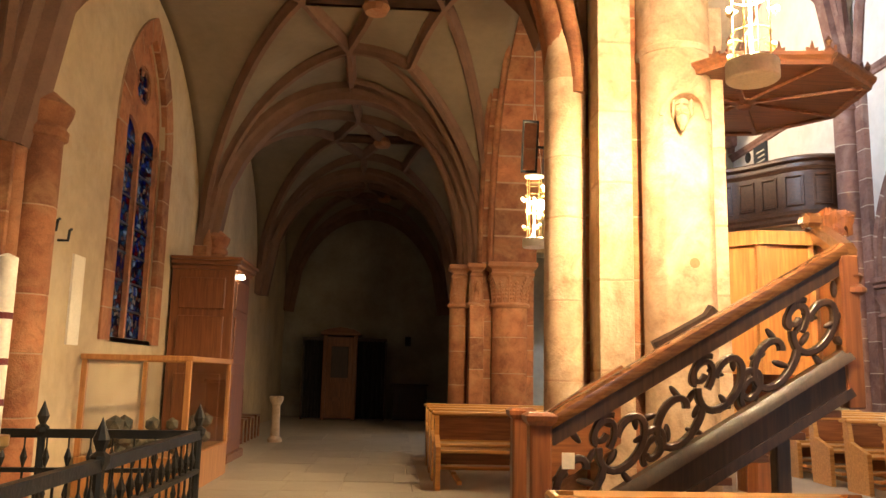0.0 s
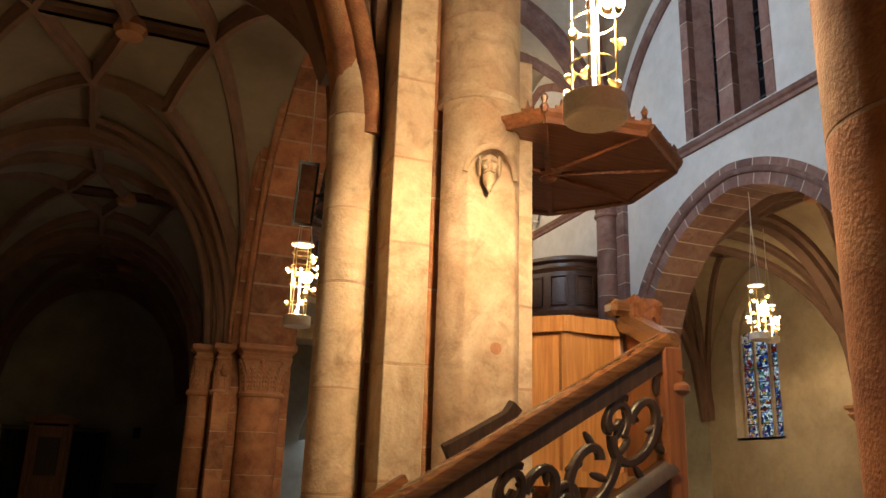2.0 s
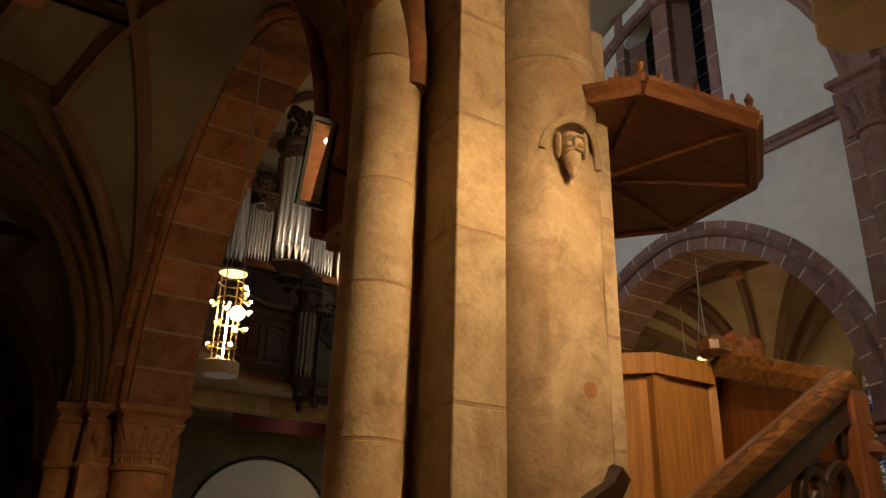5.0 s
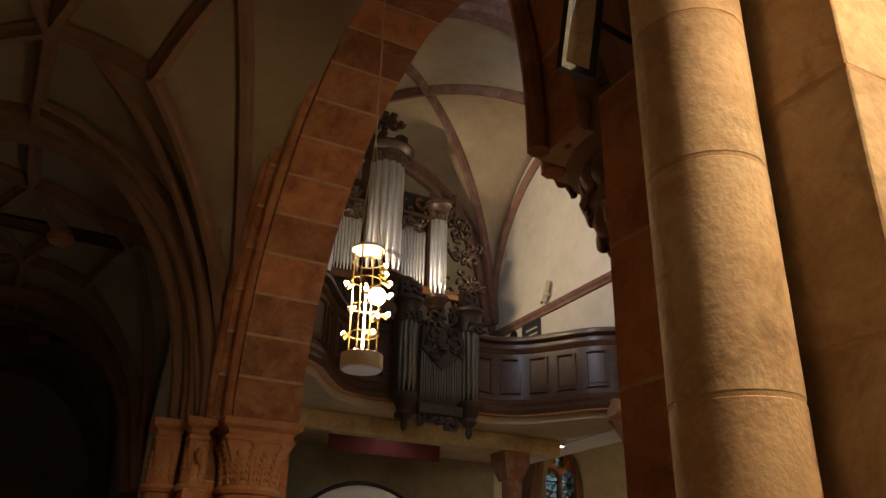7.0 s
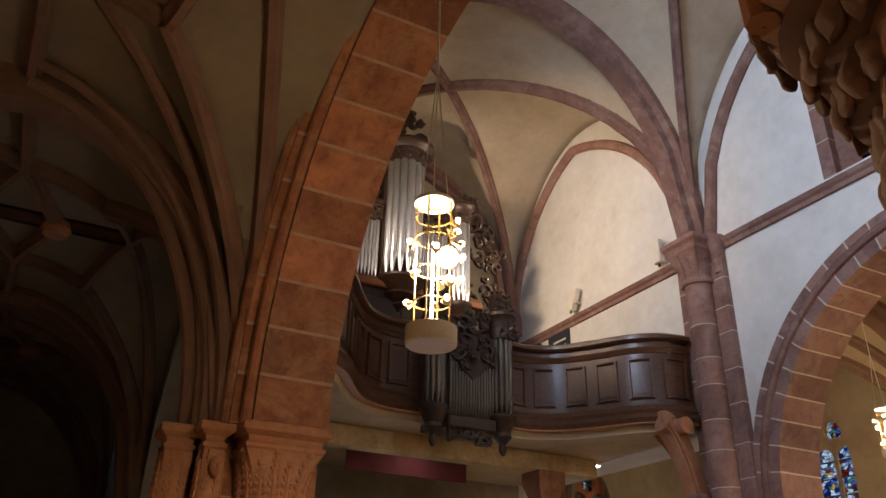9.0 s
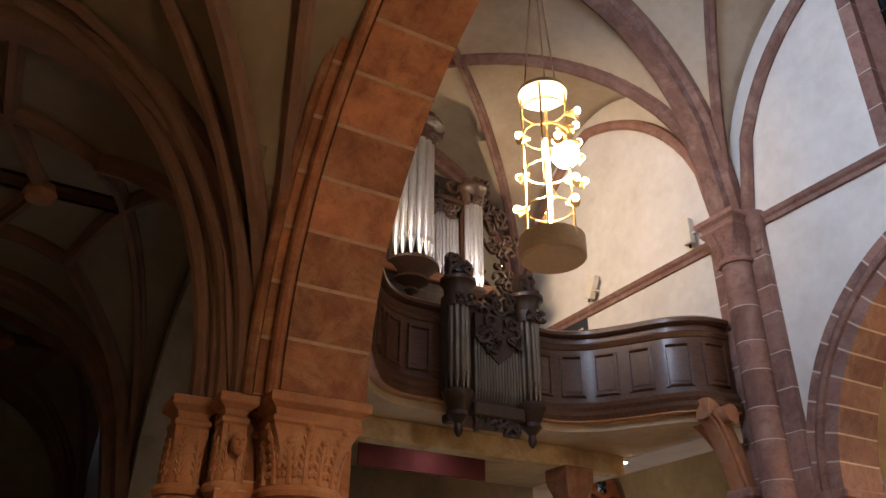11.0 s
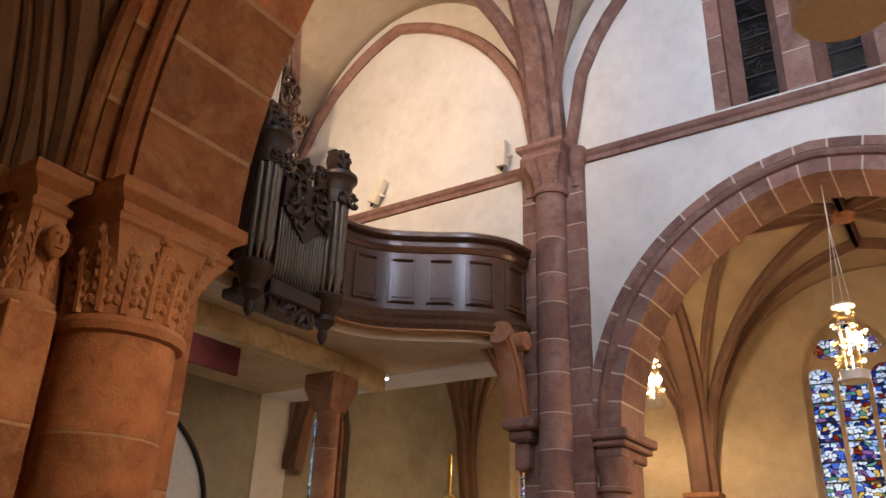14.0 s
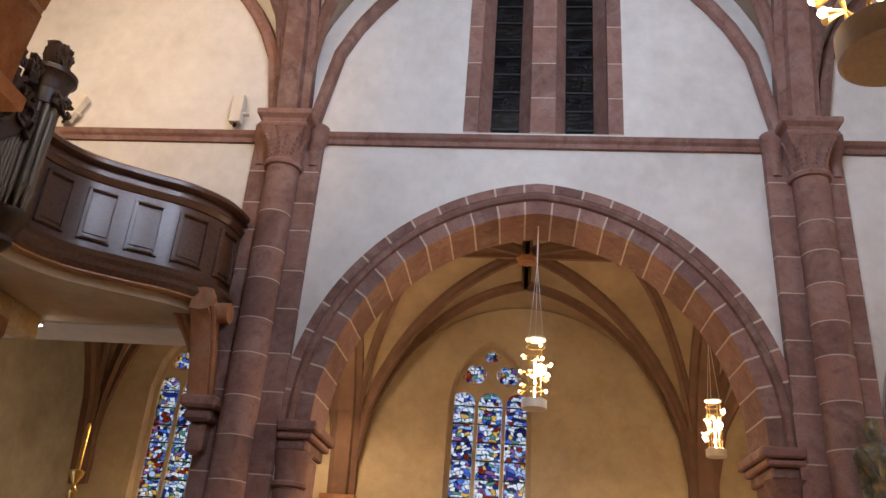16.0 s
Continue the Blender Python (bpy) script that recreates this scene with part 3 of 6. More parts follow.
capital(pier_a, 1.84, 12.37, 0.12, 0.155, 2.53, 3.26, 4)
capital(pier_a, 1.58, 12.66, 0.16, 0.19, 2.53, 3.26, 4)
bm = bmesh.new()
bmesh.ops.create_uvsphere(bm, u_segments=14, v_segments=10, radius=1.0, matrix=Matrix.Translation((1.86, 12.19, 2.86)) @ Matrix.Diagonal((0.06, 0.05, 0.09, 1)))
bx(bm, 1.851, 1.869, 12.125, 12.16, 2.835, 2.88, bevel=0.006)
for dx in (-0.024, 0.024):
    bmesh.ops.create_icosphere(bm, subdivisions=1, radius=0.012, matrix=Matrix.Translation((1.86 + dx, 12.146, 2.885)))
bx(bm, 1.84, 1.88, 12.135, 12.16, 2.808, 2.818, bevel=0.003)
part("carved_boss", bm, CARVED, pier_a, smooth=True)
for i, (x, y, r, tx, ty) in enumerate(((1.60, 12.62, 0.075, -0.425, 12.2), (1.74, 12.46, 0.06, -0.425, 12.0), (1.86, 12.34, 0.075, -0.425, 10.4), (1.68, 12.52, 0.045, -0.425, 12.75))):
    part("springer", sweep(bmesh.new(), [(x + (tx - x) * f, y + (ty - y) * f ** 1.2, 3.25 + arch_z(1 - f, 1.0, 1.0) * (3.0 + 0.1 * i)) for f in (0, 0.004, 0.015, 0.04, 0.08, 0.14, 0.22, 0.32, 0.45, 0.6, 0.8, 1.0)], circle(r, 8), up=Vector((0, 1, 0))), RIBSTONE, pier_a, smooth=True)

# arch of two orders over the pews
arch_near = thing("arcade_arch", "red sandstone arch of large wedge stones with pale joints", "arch", kind="structure", at=(2.3, 9, 3.25))
ring(arch_near, NEAR_MID, NEAR_A - 0.02, NEAR_H - 0.02, SPRING, 0.34, NX0 + 0.02, NX1 + 0.03, 21, SAND)
ring(arch_near, NEAR_MID, NEAR_A + 0.10, NEAR_H + 0.10, SPRING, 0.30, NX0 - 0.16, NX0 + 0.018, 21, SAND)
for a, x, r in ((NEAR_A + 0.04, NX0 - 0.03, 0.055), (NEAR_A + 0.16, NX0 - 0.19, 0.05)):
    part("roll_moulding", sweep(bmesh.new(), [(x, NEAR_MID + s, SPRING + z) for s, z in pointed(a, NEAR_H + a - NEAR_A, 24)], circle(r, 8), up=Vector((1, 0, 0))), SAND, arch_near, smooth=True)

# tall pier beside the pulpit
pier_n = thing("tall_pier", "tall warm lit sandstone pier with round shafts and a carved head", "pier", kind="structure", at=(2.3, 5.4, 0))
square_shaft(pier_n, 1.98, 2.78, 5.10, 5.74, 0, 3.3, 0.5, SAND, 11)
square_shaft(pier_n, 2.12, 2.86, 5.10, 5.74, 3.3, 9.0, 0.5, SAND, 12)
round_shaft(pier_n, 2.44, 5.77, 0.31, 0.2, 3.3, 0.55, SAND, 17, 24)
round_shaft(pier_n, 1.88, 5.17, 0.17, 0.2, 3.78, 0.56, SAND_PALE, 13)
square_shaft(pier_n, 2.06, 2.325, 4.79, 5.12, 0.2, 9.0, 0.62, SAND_PALE, 14)
part("shaft_top", lathe(bmesh.new(), [(0.17, 3.78), (0.165, 3.9), (0.13, 4.15), (0.08, 4.4)], 20, (1.87, 5.17, 0)), SAND_PALE, pier_n, smooth=True)
part("old_repair", lathe(bmesh.new(), [(0.012, 0), (0.036, 0.002), (0.04, 0.006)], 14, m=Matrix.Translation((2.81, 4.825, 2.25)) @ Matrix.Rotation(radians(90), 4, "X")), CARVED, pier_n, "brown patch in the stone")
round_shaft(pier_n, 2.76, 5.07, 0.30, 4.04, 7.4, 0.62, SAND_PALE, 16, 28)
square_shaft(pier_n, 3.02, 3.13, 4.93, 5.4, 0.2, 4.4, 0.62, SAND_PALE, 18)
part("base", box(1.65, 3.15, 4.70, 6.1, 0, 0.2, bevel=0.03), SAND, pier_n)
for i, (x, y, r, ty) in enumerate(((1.88, 5.17, 0.12, 5.25), (1.96, 5.05, 0.07, 5.02), (1.80, 5.30, 0.06, 5.5))):
    part("springer", sweep(bmesh.new(), [(x + (-0.425 - x) * f, y + (ty - y) * f, 3.65 + arch_z(1 - f, 1.0, 1.0) * (2.62 + 0.06 * i)) for f in (0, 0.004, 0.015, 0.04, 0.08, 0.14, 0.22, 0.32, 0.45, 0.6, 0.8, 1.0)], circle(r, 10), up=Vector((0, 1, 0))), SAND, pier_n, smooth=True)
# flattened front with a round-headed niche
bm = bmesh.new()
pts = []
cols = lin(-1, 1, 56)
zs = lin(0.2, 3.0, 24)[:-1] + lin(3.0, 4.06, 64)
grid = []
for z in zs:
    row = []
    for c in cols:
        a = c * radians(78)
        yr = 5.07 - 0.30 * math.cos(a)
        flat = max(yr, 4.825 + 0.012 * c)
        edge = 3.41 + 0.19 * math.sqrt(max(0.0, 1 - (c / 0.62) ** 2)) - 1.1 * max(0.0, abs(c) - 0.62)
        d = min(1.0, max(0.0, (edge - z) / 0.03))
        d = d * d * (3 - 2 * d)
        flat += 0.03 * min(1.0, max(0.0, (z - 3.16) / 0.2)) * max(0.0, 1 - abs(c) * 1.2)
        row.append(bm.verts.new((2.76 + 0.30 * math.sin(a), yr * (1 - d) + flat * d + noise.noise((c * 3, z * 2, 0)) * 0.008, z)))
    grid.append(row)
for a, b in zip(grid, grid[1:]):
    for i in range(56):
        bm.faces.new((a[i], a[i + 1], b[i + 1], b[i]))
part("flattened_shaft", bm, SAND_PALE, pier_n, smooth=True)
part("niche_rim", sweep(bmesh.new(), [(2.76 + 0.185 * math.cos(radians(t)), 5.07 - math.sqrt(0.30 ** 2 - (0.185 * math.cos(radians(t))) ** 2), 3.41 + 0.20 * math.sin(radians(t))) for t in range(0, 181, 8)], [(0.022 * math.cos(a), 0.014 * math.sin(a)) for a in lin(0, 2 * math.pi, 10)[:-1]], up=Vector((0, 1, 0))), SAND_PALE, pier_n, smooth=True)
part("shaft_ring", lathe(bmesh.new(), [(0.29, 3.96), (0.308, 3.975), (0.308, 4.025), (0.29, 4.04)], 28, (2.76, 5.07, 0)), SAND_PALE, pier_n, smooth=True)
# plain carved stone head in the niche
bm = bmesh.new()


def lump(bm, at, size, tilt=0.0):
    bmesh.ops.create_uvsphere(bm, u_segments=16, v_segments=12, radius=1.0, matrix=Matrix.Translation(at) @ Matrix.Rotation(tilt, 4, "Y") @ Matrix.Diagonal((*size, 1)))


lump(bm, (0, 0.02, 0), (0.082, 0.08, 0.105))                # skull
lump(bm, (0, 0.0, -0.02), (0.068, 0.085, 0.085))            # face
lump(bm, (0, -0.03, -0.115), (0.05, 0.05, 0.075))           # beard
lump(bm, (0, -0.03, -0.175), (0.026, 0.035, 0.05))
lump(bm, (0, -0.088, -0.012), (0.014, 0.02, 0.034))         # nose
for s in (-1, 1):
    lump(bm, (s * 0.033, -0.072, 0.026), (0.028, 0.016, 0.009), s * 0.2)      # brows
    lump(bm, (s * 0.034, -0.066, -0.03), (0.022, 0.02, 0.02))                 # cheeks
    lump(bm, (s * 0.026, -0.074, -0.065), (0.028, 0.014, 0.01), s * 0.5)      # moustache
    lump(bm, (s * 0.078, 0.0, 0.0), (0.022, 0.05, 0.085))                     # hair
bmesh.ops.transform(bm, matrix=Matrix.Translation((2.735, 4.80, 3.47)) @ Matrix.Rotation(radians(-25), 4, "Z") @ Matrix.Scale(0.86, 4), verts=bm.verts)
for v in bm.verts:
    v.co += Vector((noise.noise(v.co * 45), noise.noise(v.co * 45 + Vector((7, 0, 0))), noise.noise(v.co * 45 + Vector((0, 7, 0))))) * 0.004
part("stone_head", bm, SAND_PALE, pier_n, "worn bearded stone head", smooth=True)
pier_n.location += Vector((-0.07, -0.06, 0))

# stepped carved corbel under the arch on the west side of the tall pier
# The corbel takes the dark rib stone, so its shade is in the colour.
corbel = thing("arch_corbel", "carved stone corbel under the arch springing, shade in its dark colour", "corbel", kind="structure", at=(2.3, 6.1, 3))
for i, (dy, z0, z1) in enumerate(((0.26, 2.46, 2.60), (0.30, 2.58, 2.74), (0.29, 2.72, 2.90), (0.37, 2.88, 3.06), (0.43, 3.04, 3.22), (0.55, 3.22, 3.44), (0.46, 3.42, 3.56))):
    part("corbel_step", lathe(bmesh.new(), [(dy * 0.7, z0), (dy * 0.86, z0 + 0.03), (dy * 0.94, (z0 + z1) / 2), (dy * 0.9, z1 - 0.02), (dy * 0.7, z1)], 24, (2.47, 5.86, 0)), RIBSTONE, corbel, smooth=True)
    for k in range(13):
        a = radians(5 + 185 * (k + 0.5 * (i % 2)) / 13)
        b = bmesh.new()
        bmesh.ops.create_icosphere(b, subdivisions=3, radius=0.04, matrix=Matrix.Translation((2.47 + (dy - 0.03) * math.cos(a), 5.86 + (dy - 0.03) * math.sin(a), (z0 + z1) / 2)) @ Matrix.Rotation(a, 4, "Z") @ Matrix.Diagonal((0.6, 1.2, 2.0, 1)))
        for v in b.verts:
            v.co += Vector((noise.noise(v.co * 16), noise.noise(v.co * 16 + Vector((5, 0, 0))), noise.noise(v.co * 16 + Vector((0, 9, 0))))) * 0.024
        part("carved_leaf", b, RIBSTONE, corbel, smooth=True)

# free round column by the nave
col = thing("round_column", "dark round sandstone column with a nail and bent wire", "column", kind="structure", at=(2.77, 1.66, 0))
round_shaft(col, 2.77, 1.66, 0.34, 0.3, 7.0, 1.1, SAND, 21, 30)
part("base", lathe(bmesh.new(), [(0.48, 0), (0.48, 0.12), (0.42, 0.2), (0.43, 0.25), (0.36, 0.3)], 28, (2.77, 1.66, 0)), SAND, col, smooth=True)
part("hook", sweep(bmesh.new(), [(2.50, 1.48, 2.50), (2.43, 1.44, 2.50), (2.40, 1.42, 2.53), (2.41, 1.39, 2.47), (2.44, 1.40, 2.42)], circle(0.008, 6)), IRON, col)
for y in (-8.5, -1.5):
    p = thing("clustered_pier", "red sandstone arcade pier", "pier", kind="structure", at=(2.3, y, 0))
    square_shaft(p, 1.7, 2.8, y - 0.55, y + 0.55, 0, 3.25, 0.5, SAND, 31)

# ---- far arcade ----
WCOL = ((6.36, 3), (12.98, 5), (-0.3, 7), (-7.0, 9))
for y, seed in WCOL:
    p = thing("wall_column", "mauve sandstone wall column with pale joints and a leaf capital", "column", "columns along the nave", "structure", at=(8.93, y, 0))
    square_shaft(p, 9.02, FX0 + 0.02, y - 0.45, y + 0.48, 0, 7.05, 0.46, PURPLE, seed)
    round_shaft(p, 8.95, y, 0.21, 0.3, 6.48, 0.44, PURPLE, seed + 1)
    part("base", box(8.65, FX0, y - 0.5, y + 0.5, 0, 0.3, bevel=0.04), PURPLE, p)
    capital(p, 8.95, y, 0.21, 0.36, 6.50, 7.22, 6, PURPLE, 0.24)
    if y > 12:
        part("wall_rib", sweep(bmesh.new(), [(9.08, y + 3.0 + 2.4 * (1 - t / 14), 7.2 + arch_z(2.75 * (1 - t / 14), 2.75, 3.55)) for t in range(15)], circle(0.10, 8), up=Vector((1, 0, 0))), PURPLE, p, smooth=True)
    for dy in (-0.36, 0.36):
        part("colonnette", lathe(bmesh.new(), [(0.07, 6.6), (0.07, 6.7), (0.12, 6.95), (0.15, 7.0), (0.15, 7.2)], 12, (9.05, y + dy, 0)), PURPLE, p, smooth=True)
        half = 2.75 if y > 12 and dy > 0 else 3.25
        far = y + math.copysign(half + 0.25, dy)
        part("wall_rib", sweep(bmesh.new(), [(9.08, far + math.copysign(half * (1 - t / 14), -dy), 7.2 + arch_z(half * (1 - t / 14), half, 3.55)) for t in range(15)], circle(0.10, 8), up=Vector((1, 0, 0))), PURPLE, p, smooth=True)
for c in FAR_MIDS:
    arch = thing("arcade_arch", "mauve sandstone arch with pale joints under white plaster", "arch", "nave arches", "structure", at=(9.5, c, 3.25))
    ring(arch, c, FAR_A - 0.02, FAR_H - 0.02, SPRING, 0.30, FX0 - 0.03, FX1 + 0.02, 25, PURPLE)
    ring(arch, c, FAR_A + 0.27, FAR_H + 0.27, SPRING, 0.12, FX0 - 0.07, FX0 + 0.05, 25, PURPLE, "hood_stone")
    part("roll_moulding", sweep(bmesh.new(), [(FX0 - 0.03, c + s, SPRING + z) for s, z in pointed(FAR_A + 0.22, FAR_H + 0.22, 26)], circle(0.06, 8), up=Vector((1, 0, 0))), PURPLE, arch, smooth=True)
    for sgn in (-1, 1):
        y = c + sgn * (FAR_A + 0.02)
        imp = thing("impost", "moulded sandstone impost with carved leaf capital", "impost", "nave arches", "structure", at=(9.4, y, 3))
        w = 0.30
        for z0, z1, o in ((3.13, 3.25, 0.16), (3.05, 3.13, 0.11), (2.92, 3.05, 0.05)):
            part("moulding", box(FX0 - 0.12 - o + 0.1, FX1 + o, min(y, y + sgn * w) - (o if sgn > 0 else 0), max(y, y + sgn * w) + (o if sgn < 0 else 0), z0 + 0.001, z1, bevel=0.02), PURPLE, imp)
        part("bell", lathe(bmesh.new(), [(0.17, 2.52), (0.21, 2.54), (0.21, 2.58), (0.17, 2.6), (0.18, 2.75), (0.25, 2.92)], 18, (9.22, y + sgn * 0.14, 0)), PURPLE, imp, smooth=True)
        round_shaft(imp, 9.22, y + sgn * 0.14, 0.17, 0.0, 2.52, 0.5, PURPLE, 41)
        square_shaft(imp, 9.3, FX1, min(y, y + sgn * w), max(y, y + sgn * w), 0, 2.92, 0.5, PURPLE, 43)
string = thing("string_course", "thin red sandstone string course along the nave wall", "moulding", kind="structure", at=(9.1, 5, 7.1))
PROF = [(-0.02, -0.09), (0.05, -0.09), (0.06, -0.03), (0.10, 0.0), (0.13, 0.05), (0.06, 0.09), (-0.02, 0.12)]
ends = [EAST] + [v for y, _ in sorted(WCOL) for v in (y - 0.46, y + 0.49)] + [WEST]
for a, b in zip(ends[::2], ends[1::2]):
    part("moulding", sweep(bmesh.new(), [(FX0, a, STRING), (FX0, b, STRING)], [(-u, v) for u, v in PROF]), PURPLE, string)


# ---- windows ----
def tracery_window(name, m, a, sill, spring, h, lights, glass, label, jamb, deep=0.3, rowh=0.36):
    """A pointed window: moulded jamb, mullions, round tracery and rows of leaded panes. m: x along the wall, y up, z outwards."""
    w = thing(name, label, "window", kind="structure", at=m.translation)
    outline = [(-a, sill)] + [(s, spring + z) for s, z in pointed(a, h, 12)] + [(a, sill)]
    part("window_frame", sweep(bmesh.new(), [m @ Vector((s, z, deep)) for s, z in outline], [(-0.09, -0.06), (0.09, -0.06), (0.09, 0.06), (-0.09, 0.06)], up=(m.to_3x3() @ Vector((0, 0, 1)))), jamb, w)
    part("window_sill", prism(bmesh.new(), [(-a - 0.05, sill - 0.06), (a + 0.05, sill - 0.06), (a + 0.05, sill), (-a - 0.05, sill)], m, deep + 0.1), jamb, w)
    step = 2 * a / lights
    for i in range(1, lights):
        x = -a + i * step
        part("mullion", prism(bmesh.new(), [(x - 0.035, sill), (x + 0.035, sill), (x + 0.035, spring + 0.1), (x - 0.035, spring + 0.1)], m @ Matrix.Translation((0, 0, deep - 0.06)), 0.12), jamb, w)
    for i in range(lights):
        x0, x1 = -a + i * step + 0.04, -a + (i + 1) * step - 0.04
        n = max(2, round((spring - sill) / rowh))
        zs = lin(sill + 0.01, spring, n)
        for z0, z1 in zip(zs, zs[1:]):
            part("pane", prism(bmesh.new(), [(x0, z0 + 0.012), (x1, z0 + 0.012), (x1, z1 - 0.012), (x0, z1 - 0.012)], m @ Matrix.Translation((0, 0, deep)), 0.008), glass, w)
            part("saddle_bar", prism(bmesh.new(), [(x0 - 0.02, z1 - 0.014), (x1 + 0.02, z1 - 0.014), (x1 + 0.02, z1 + 0.01), (x0 - 0.02, z1 + 0.01)], m @ Matrix.Translation((0, 0, deep - 0.012)), 0.028), LEAD, w)
        hs = [(x0 + (x1 - x0) * 0.5 * (1 + math.cos(t)), spring + 0.02 + 0.26 * math.sin(t) ** 0.8) for t in lin(0.0, math.pi, 10)]
        part("head_pane", prism(bmesh.new(), hs, m @ Matrix.Translation((0, 0, deep)), 0.008), glass, w)
    # stone between the tracery lights
    holes = [(-a * 0.42, spring + 0.50 * h, a * 0.30), (a * 0.42, spring + 0.50 * h, a * 0.30), (0.0, spring + 0.80 * h, a * 0.2)] if lights > 2 else [(0.0, spring + 0.55 * h, a * 0.34)]
    def plate(x):
        i = min(max(int((x + a) / step), 0), lights - 1)
        x0, x1 = -a + i * step + 0.04, -a + (i + 1) * step - 0.04
        u = min(1.0, max(-1.0, (2 * x - x0 - x1) / (x1 - x0)))
        z = spring + (0.02 + 0.26 * (1 - u * u) ** 0.4 if abs(u) < 1 else 0.0)
        top = max(z, spring + arch_z(x, a, h))
        out = []
        for cx, cz, r in sorted((o for o in holes if abs(x - o[0]) < o[2]), key=lambda o: o[1])[:2]:
            d = math.sqrt(max(0.0, r * r - (x - cx) ** 2)) * 0.9
            out.append((z, min(top, max(z, cz - d))))
            z = min(top, max(z, cz + d))
        out.append((z, top))
        return out + [(top, top)] * (3 - len(out))
    cutsx = sorted({round(v, 4) for v in lin(-a, a, 60)} | {round(o[0] + o[2] * q, 4) for o in holes for q in (-1, 1)})
    part("tracery", strips(bmesh.new(), cutsx, plate, m @ Matrix.Translation((0, 0, deep - 0.05)), 0.09), jamb, w, "pierced stone tracery")
    for cx, cz, r in holes:
        part("tracery_pane", lathe(bmesh.new(), [(r * 0.98, 0.0), (r * 0.98, 0.008)], 16, m=m @ Matrix.Translation((cx, cz, deep))), glass, w)
        for k in range(4):
            t = k * math.pi / 2
            part("cusp", sweep(bmesh.new(), [m @ Vector((cx + q * math.cos(t), cz + q * math.sin(t), deep - 0.02)) for q in (r * 0.45, r * 0.92)], circle(0.018, 6), up=(m.to_3x3() @ Vector((0, 0, 1)))), jamb, w)
    for cx, cz, r in holes:
        part("quatrefoil_bar", sweep(bmesh.new(), [m @ Vector((cx + r * (0.86 + 0.12 * math.cos(4 * t + math.pi)) * math.cos(t), cz + r * (0.86 + 0.12 * math.cos(4 * t + math.pi)) * math.sin(t), deep - 0.03)) for t in lin(0, 2 * math.pi, 32)[:-1]], circle(0.022, 6), closed=True), jamb, w)
    return w


TOW_X = lambda x, y: Matrix.Translation((x, y, 0)) @ ALONG_Y
for i, (c, a, sill, spr, h) in enumerate(WIN_FAR):
    tracery_window(f"window_far_{i + 1}", TOW_X(FAR, c), a, sill, spr, h, 3, GLASS_BLUE, "tall pointed stained glass window, blue and white", OCHRE)
IN_X = lambda x, y: Matrix.Translation((x, y, 0)) @ Matrix(((0, 0, -1, 0), (1, 0, 0, 0), (0, 1, 0, 0), (0, 0, 0, 1)))
for i, (c, a, sill, spr, h) in enumerate(WIN_LEFT):
    w = tracery_window(f"window_left_{i + 1}", IN_X(LEFT, c), a, sill, spr, h, 2, GLASS_RED, "narrow stained glass window in red and deep blue", SAND, 0.14)
    ring(w, c, a - 0.02, h - 0.02, spr, 0.32, LEFT - 0.05, LEFT + 0.03, 9, SAND, "jamb_stone")
    for sg in (-1, 1):
        y0, y1 = sorted((c + sg * (a - 0.02), c + sg * (a + 0.3)))
        square_shaft(w, LEFT - 0.05, LEFT + 0.03, y0, y1, sill - 0.05, spr, 0.42, SAND, 51 + i)
for i, (c, a, sill, spr, h) in enumerate(WIN_WEST):
    tracery_window("window_west", Matrix.Translation((c, WEST, 0)) @ ALONG_X, a, sill, spr, h, 2, GLASS_PALE, "pale leaded glass window under the gallery", SAND, 0.2)
GREYGLASS = stained("dim_leaded_glass", [(0.05, 0.07, 0.08), (0.09, 0.11, 0.12), (0.04, 0.05, 0.06), (0.12, 0.14, 0.15)])
for i, c in enumerate((9.62, 2.9, -3.8)):
    w = thing(f"window_clerestory_{i + 1}", "dark paired clerestory lancets in red sandstone frames", "window", "clerestory", "structure", at=(FX0, c, 8))
    z0, z1 = STRING + 0.16, 11.0
    for y0, y1 in ((c - 1.06, c - 0.86), (c - 0.17, c + 0.17), (c + 0.86, c + 1.06)):
        square_shaft(w, FX0 - 0.02, FX0 + 0.3, y0, y1, z0, z1, 0.55, PURPLE, 61 + i)
    for y0, y1 in ((c - 0.86, c - 0.17), (c + 0.17, c + 0.86)):
        for k, (q0, q1) in enumerate(((y0, y0 + 0.16), (y1 - 0.16, y1))):
            part("splay", prism(bmesh.new(), [(y0 if k == 0 else y1, 0), (q1 if k == 0 else q0, 0.3), (y0 if k == 0 else y1, 0.3)], Matrix(((0, 1, 0, FX0 + 0.12), (1, 0, 0, 0), (0, 0, 1, z0), (0, 0, 0, 1))), z1 - z0), PURPLE, w)
        zs = lin(z0, z1, 12)
        for a, b in zip(zs, zs[1:]):
            part("pane", box(FX0 + 0.40, FX0 + 0.41, y0 + 0.12, y1 - 0.12, a + 0.01, b - 0.01), GREYGLASS, w)
            part("glazing_bar", box(FX0 + 0.385, FX0 + 0.41, y0 + 0.1, y1 - 0.1, b - 0.012, b + 0.012), LEAD, w)


# ---- organ gallery ----
def smooth_path(pts, n=8):
    out = []
    for i in range(len(pts) - 1):
        p0, p1, p2, p3 = (Vector(pts[min(max(i + k, 0), len(pts) - 1)]) for k in (-1, 0, 1, 2))
        for j in range(n):
            t = j / n
            out.append(0.5 * ((2 * p1) + (p2 - p0) * t + (2 * p0 - 5 * p1 + 4 * p2 - p3) * t * t + (3 * p1 - p0 - 3 * p2 + p3) * t ** 3))
    return out + [Vector(pts[-1])]


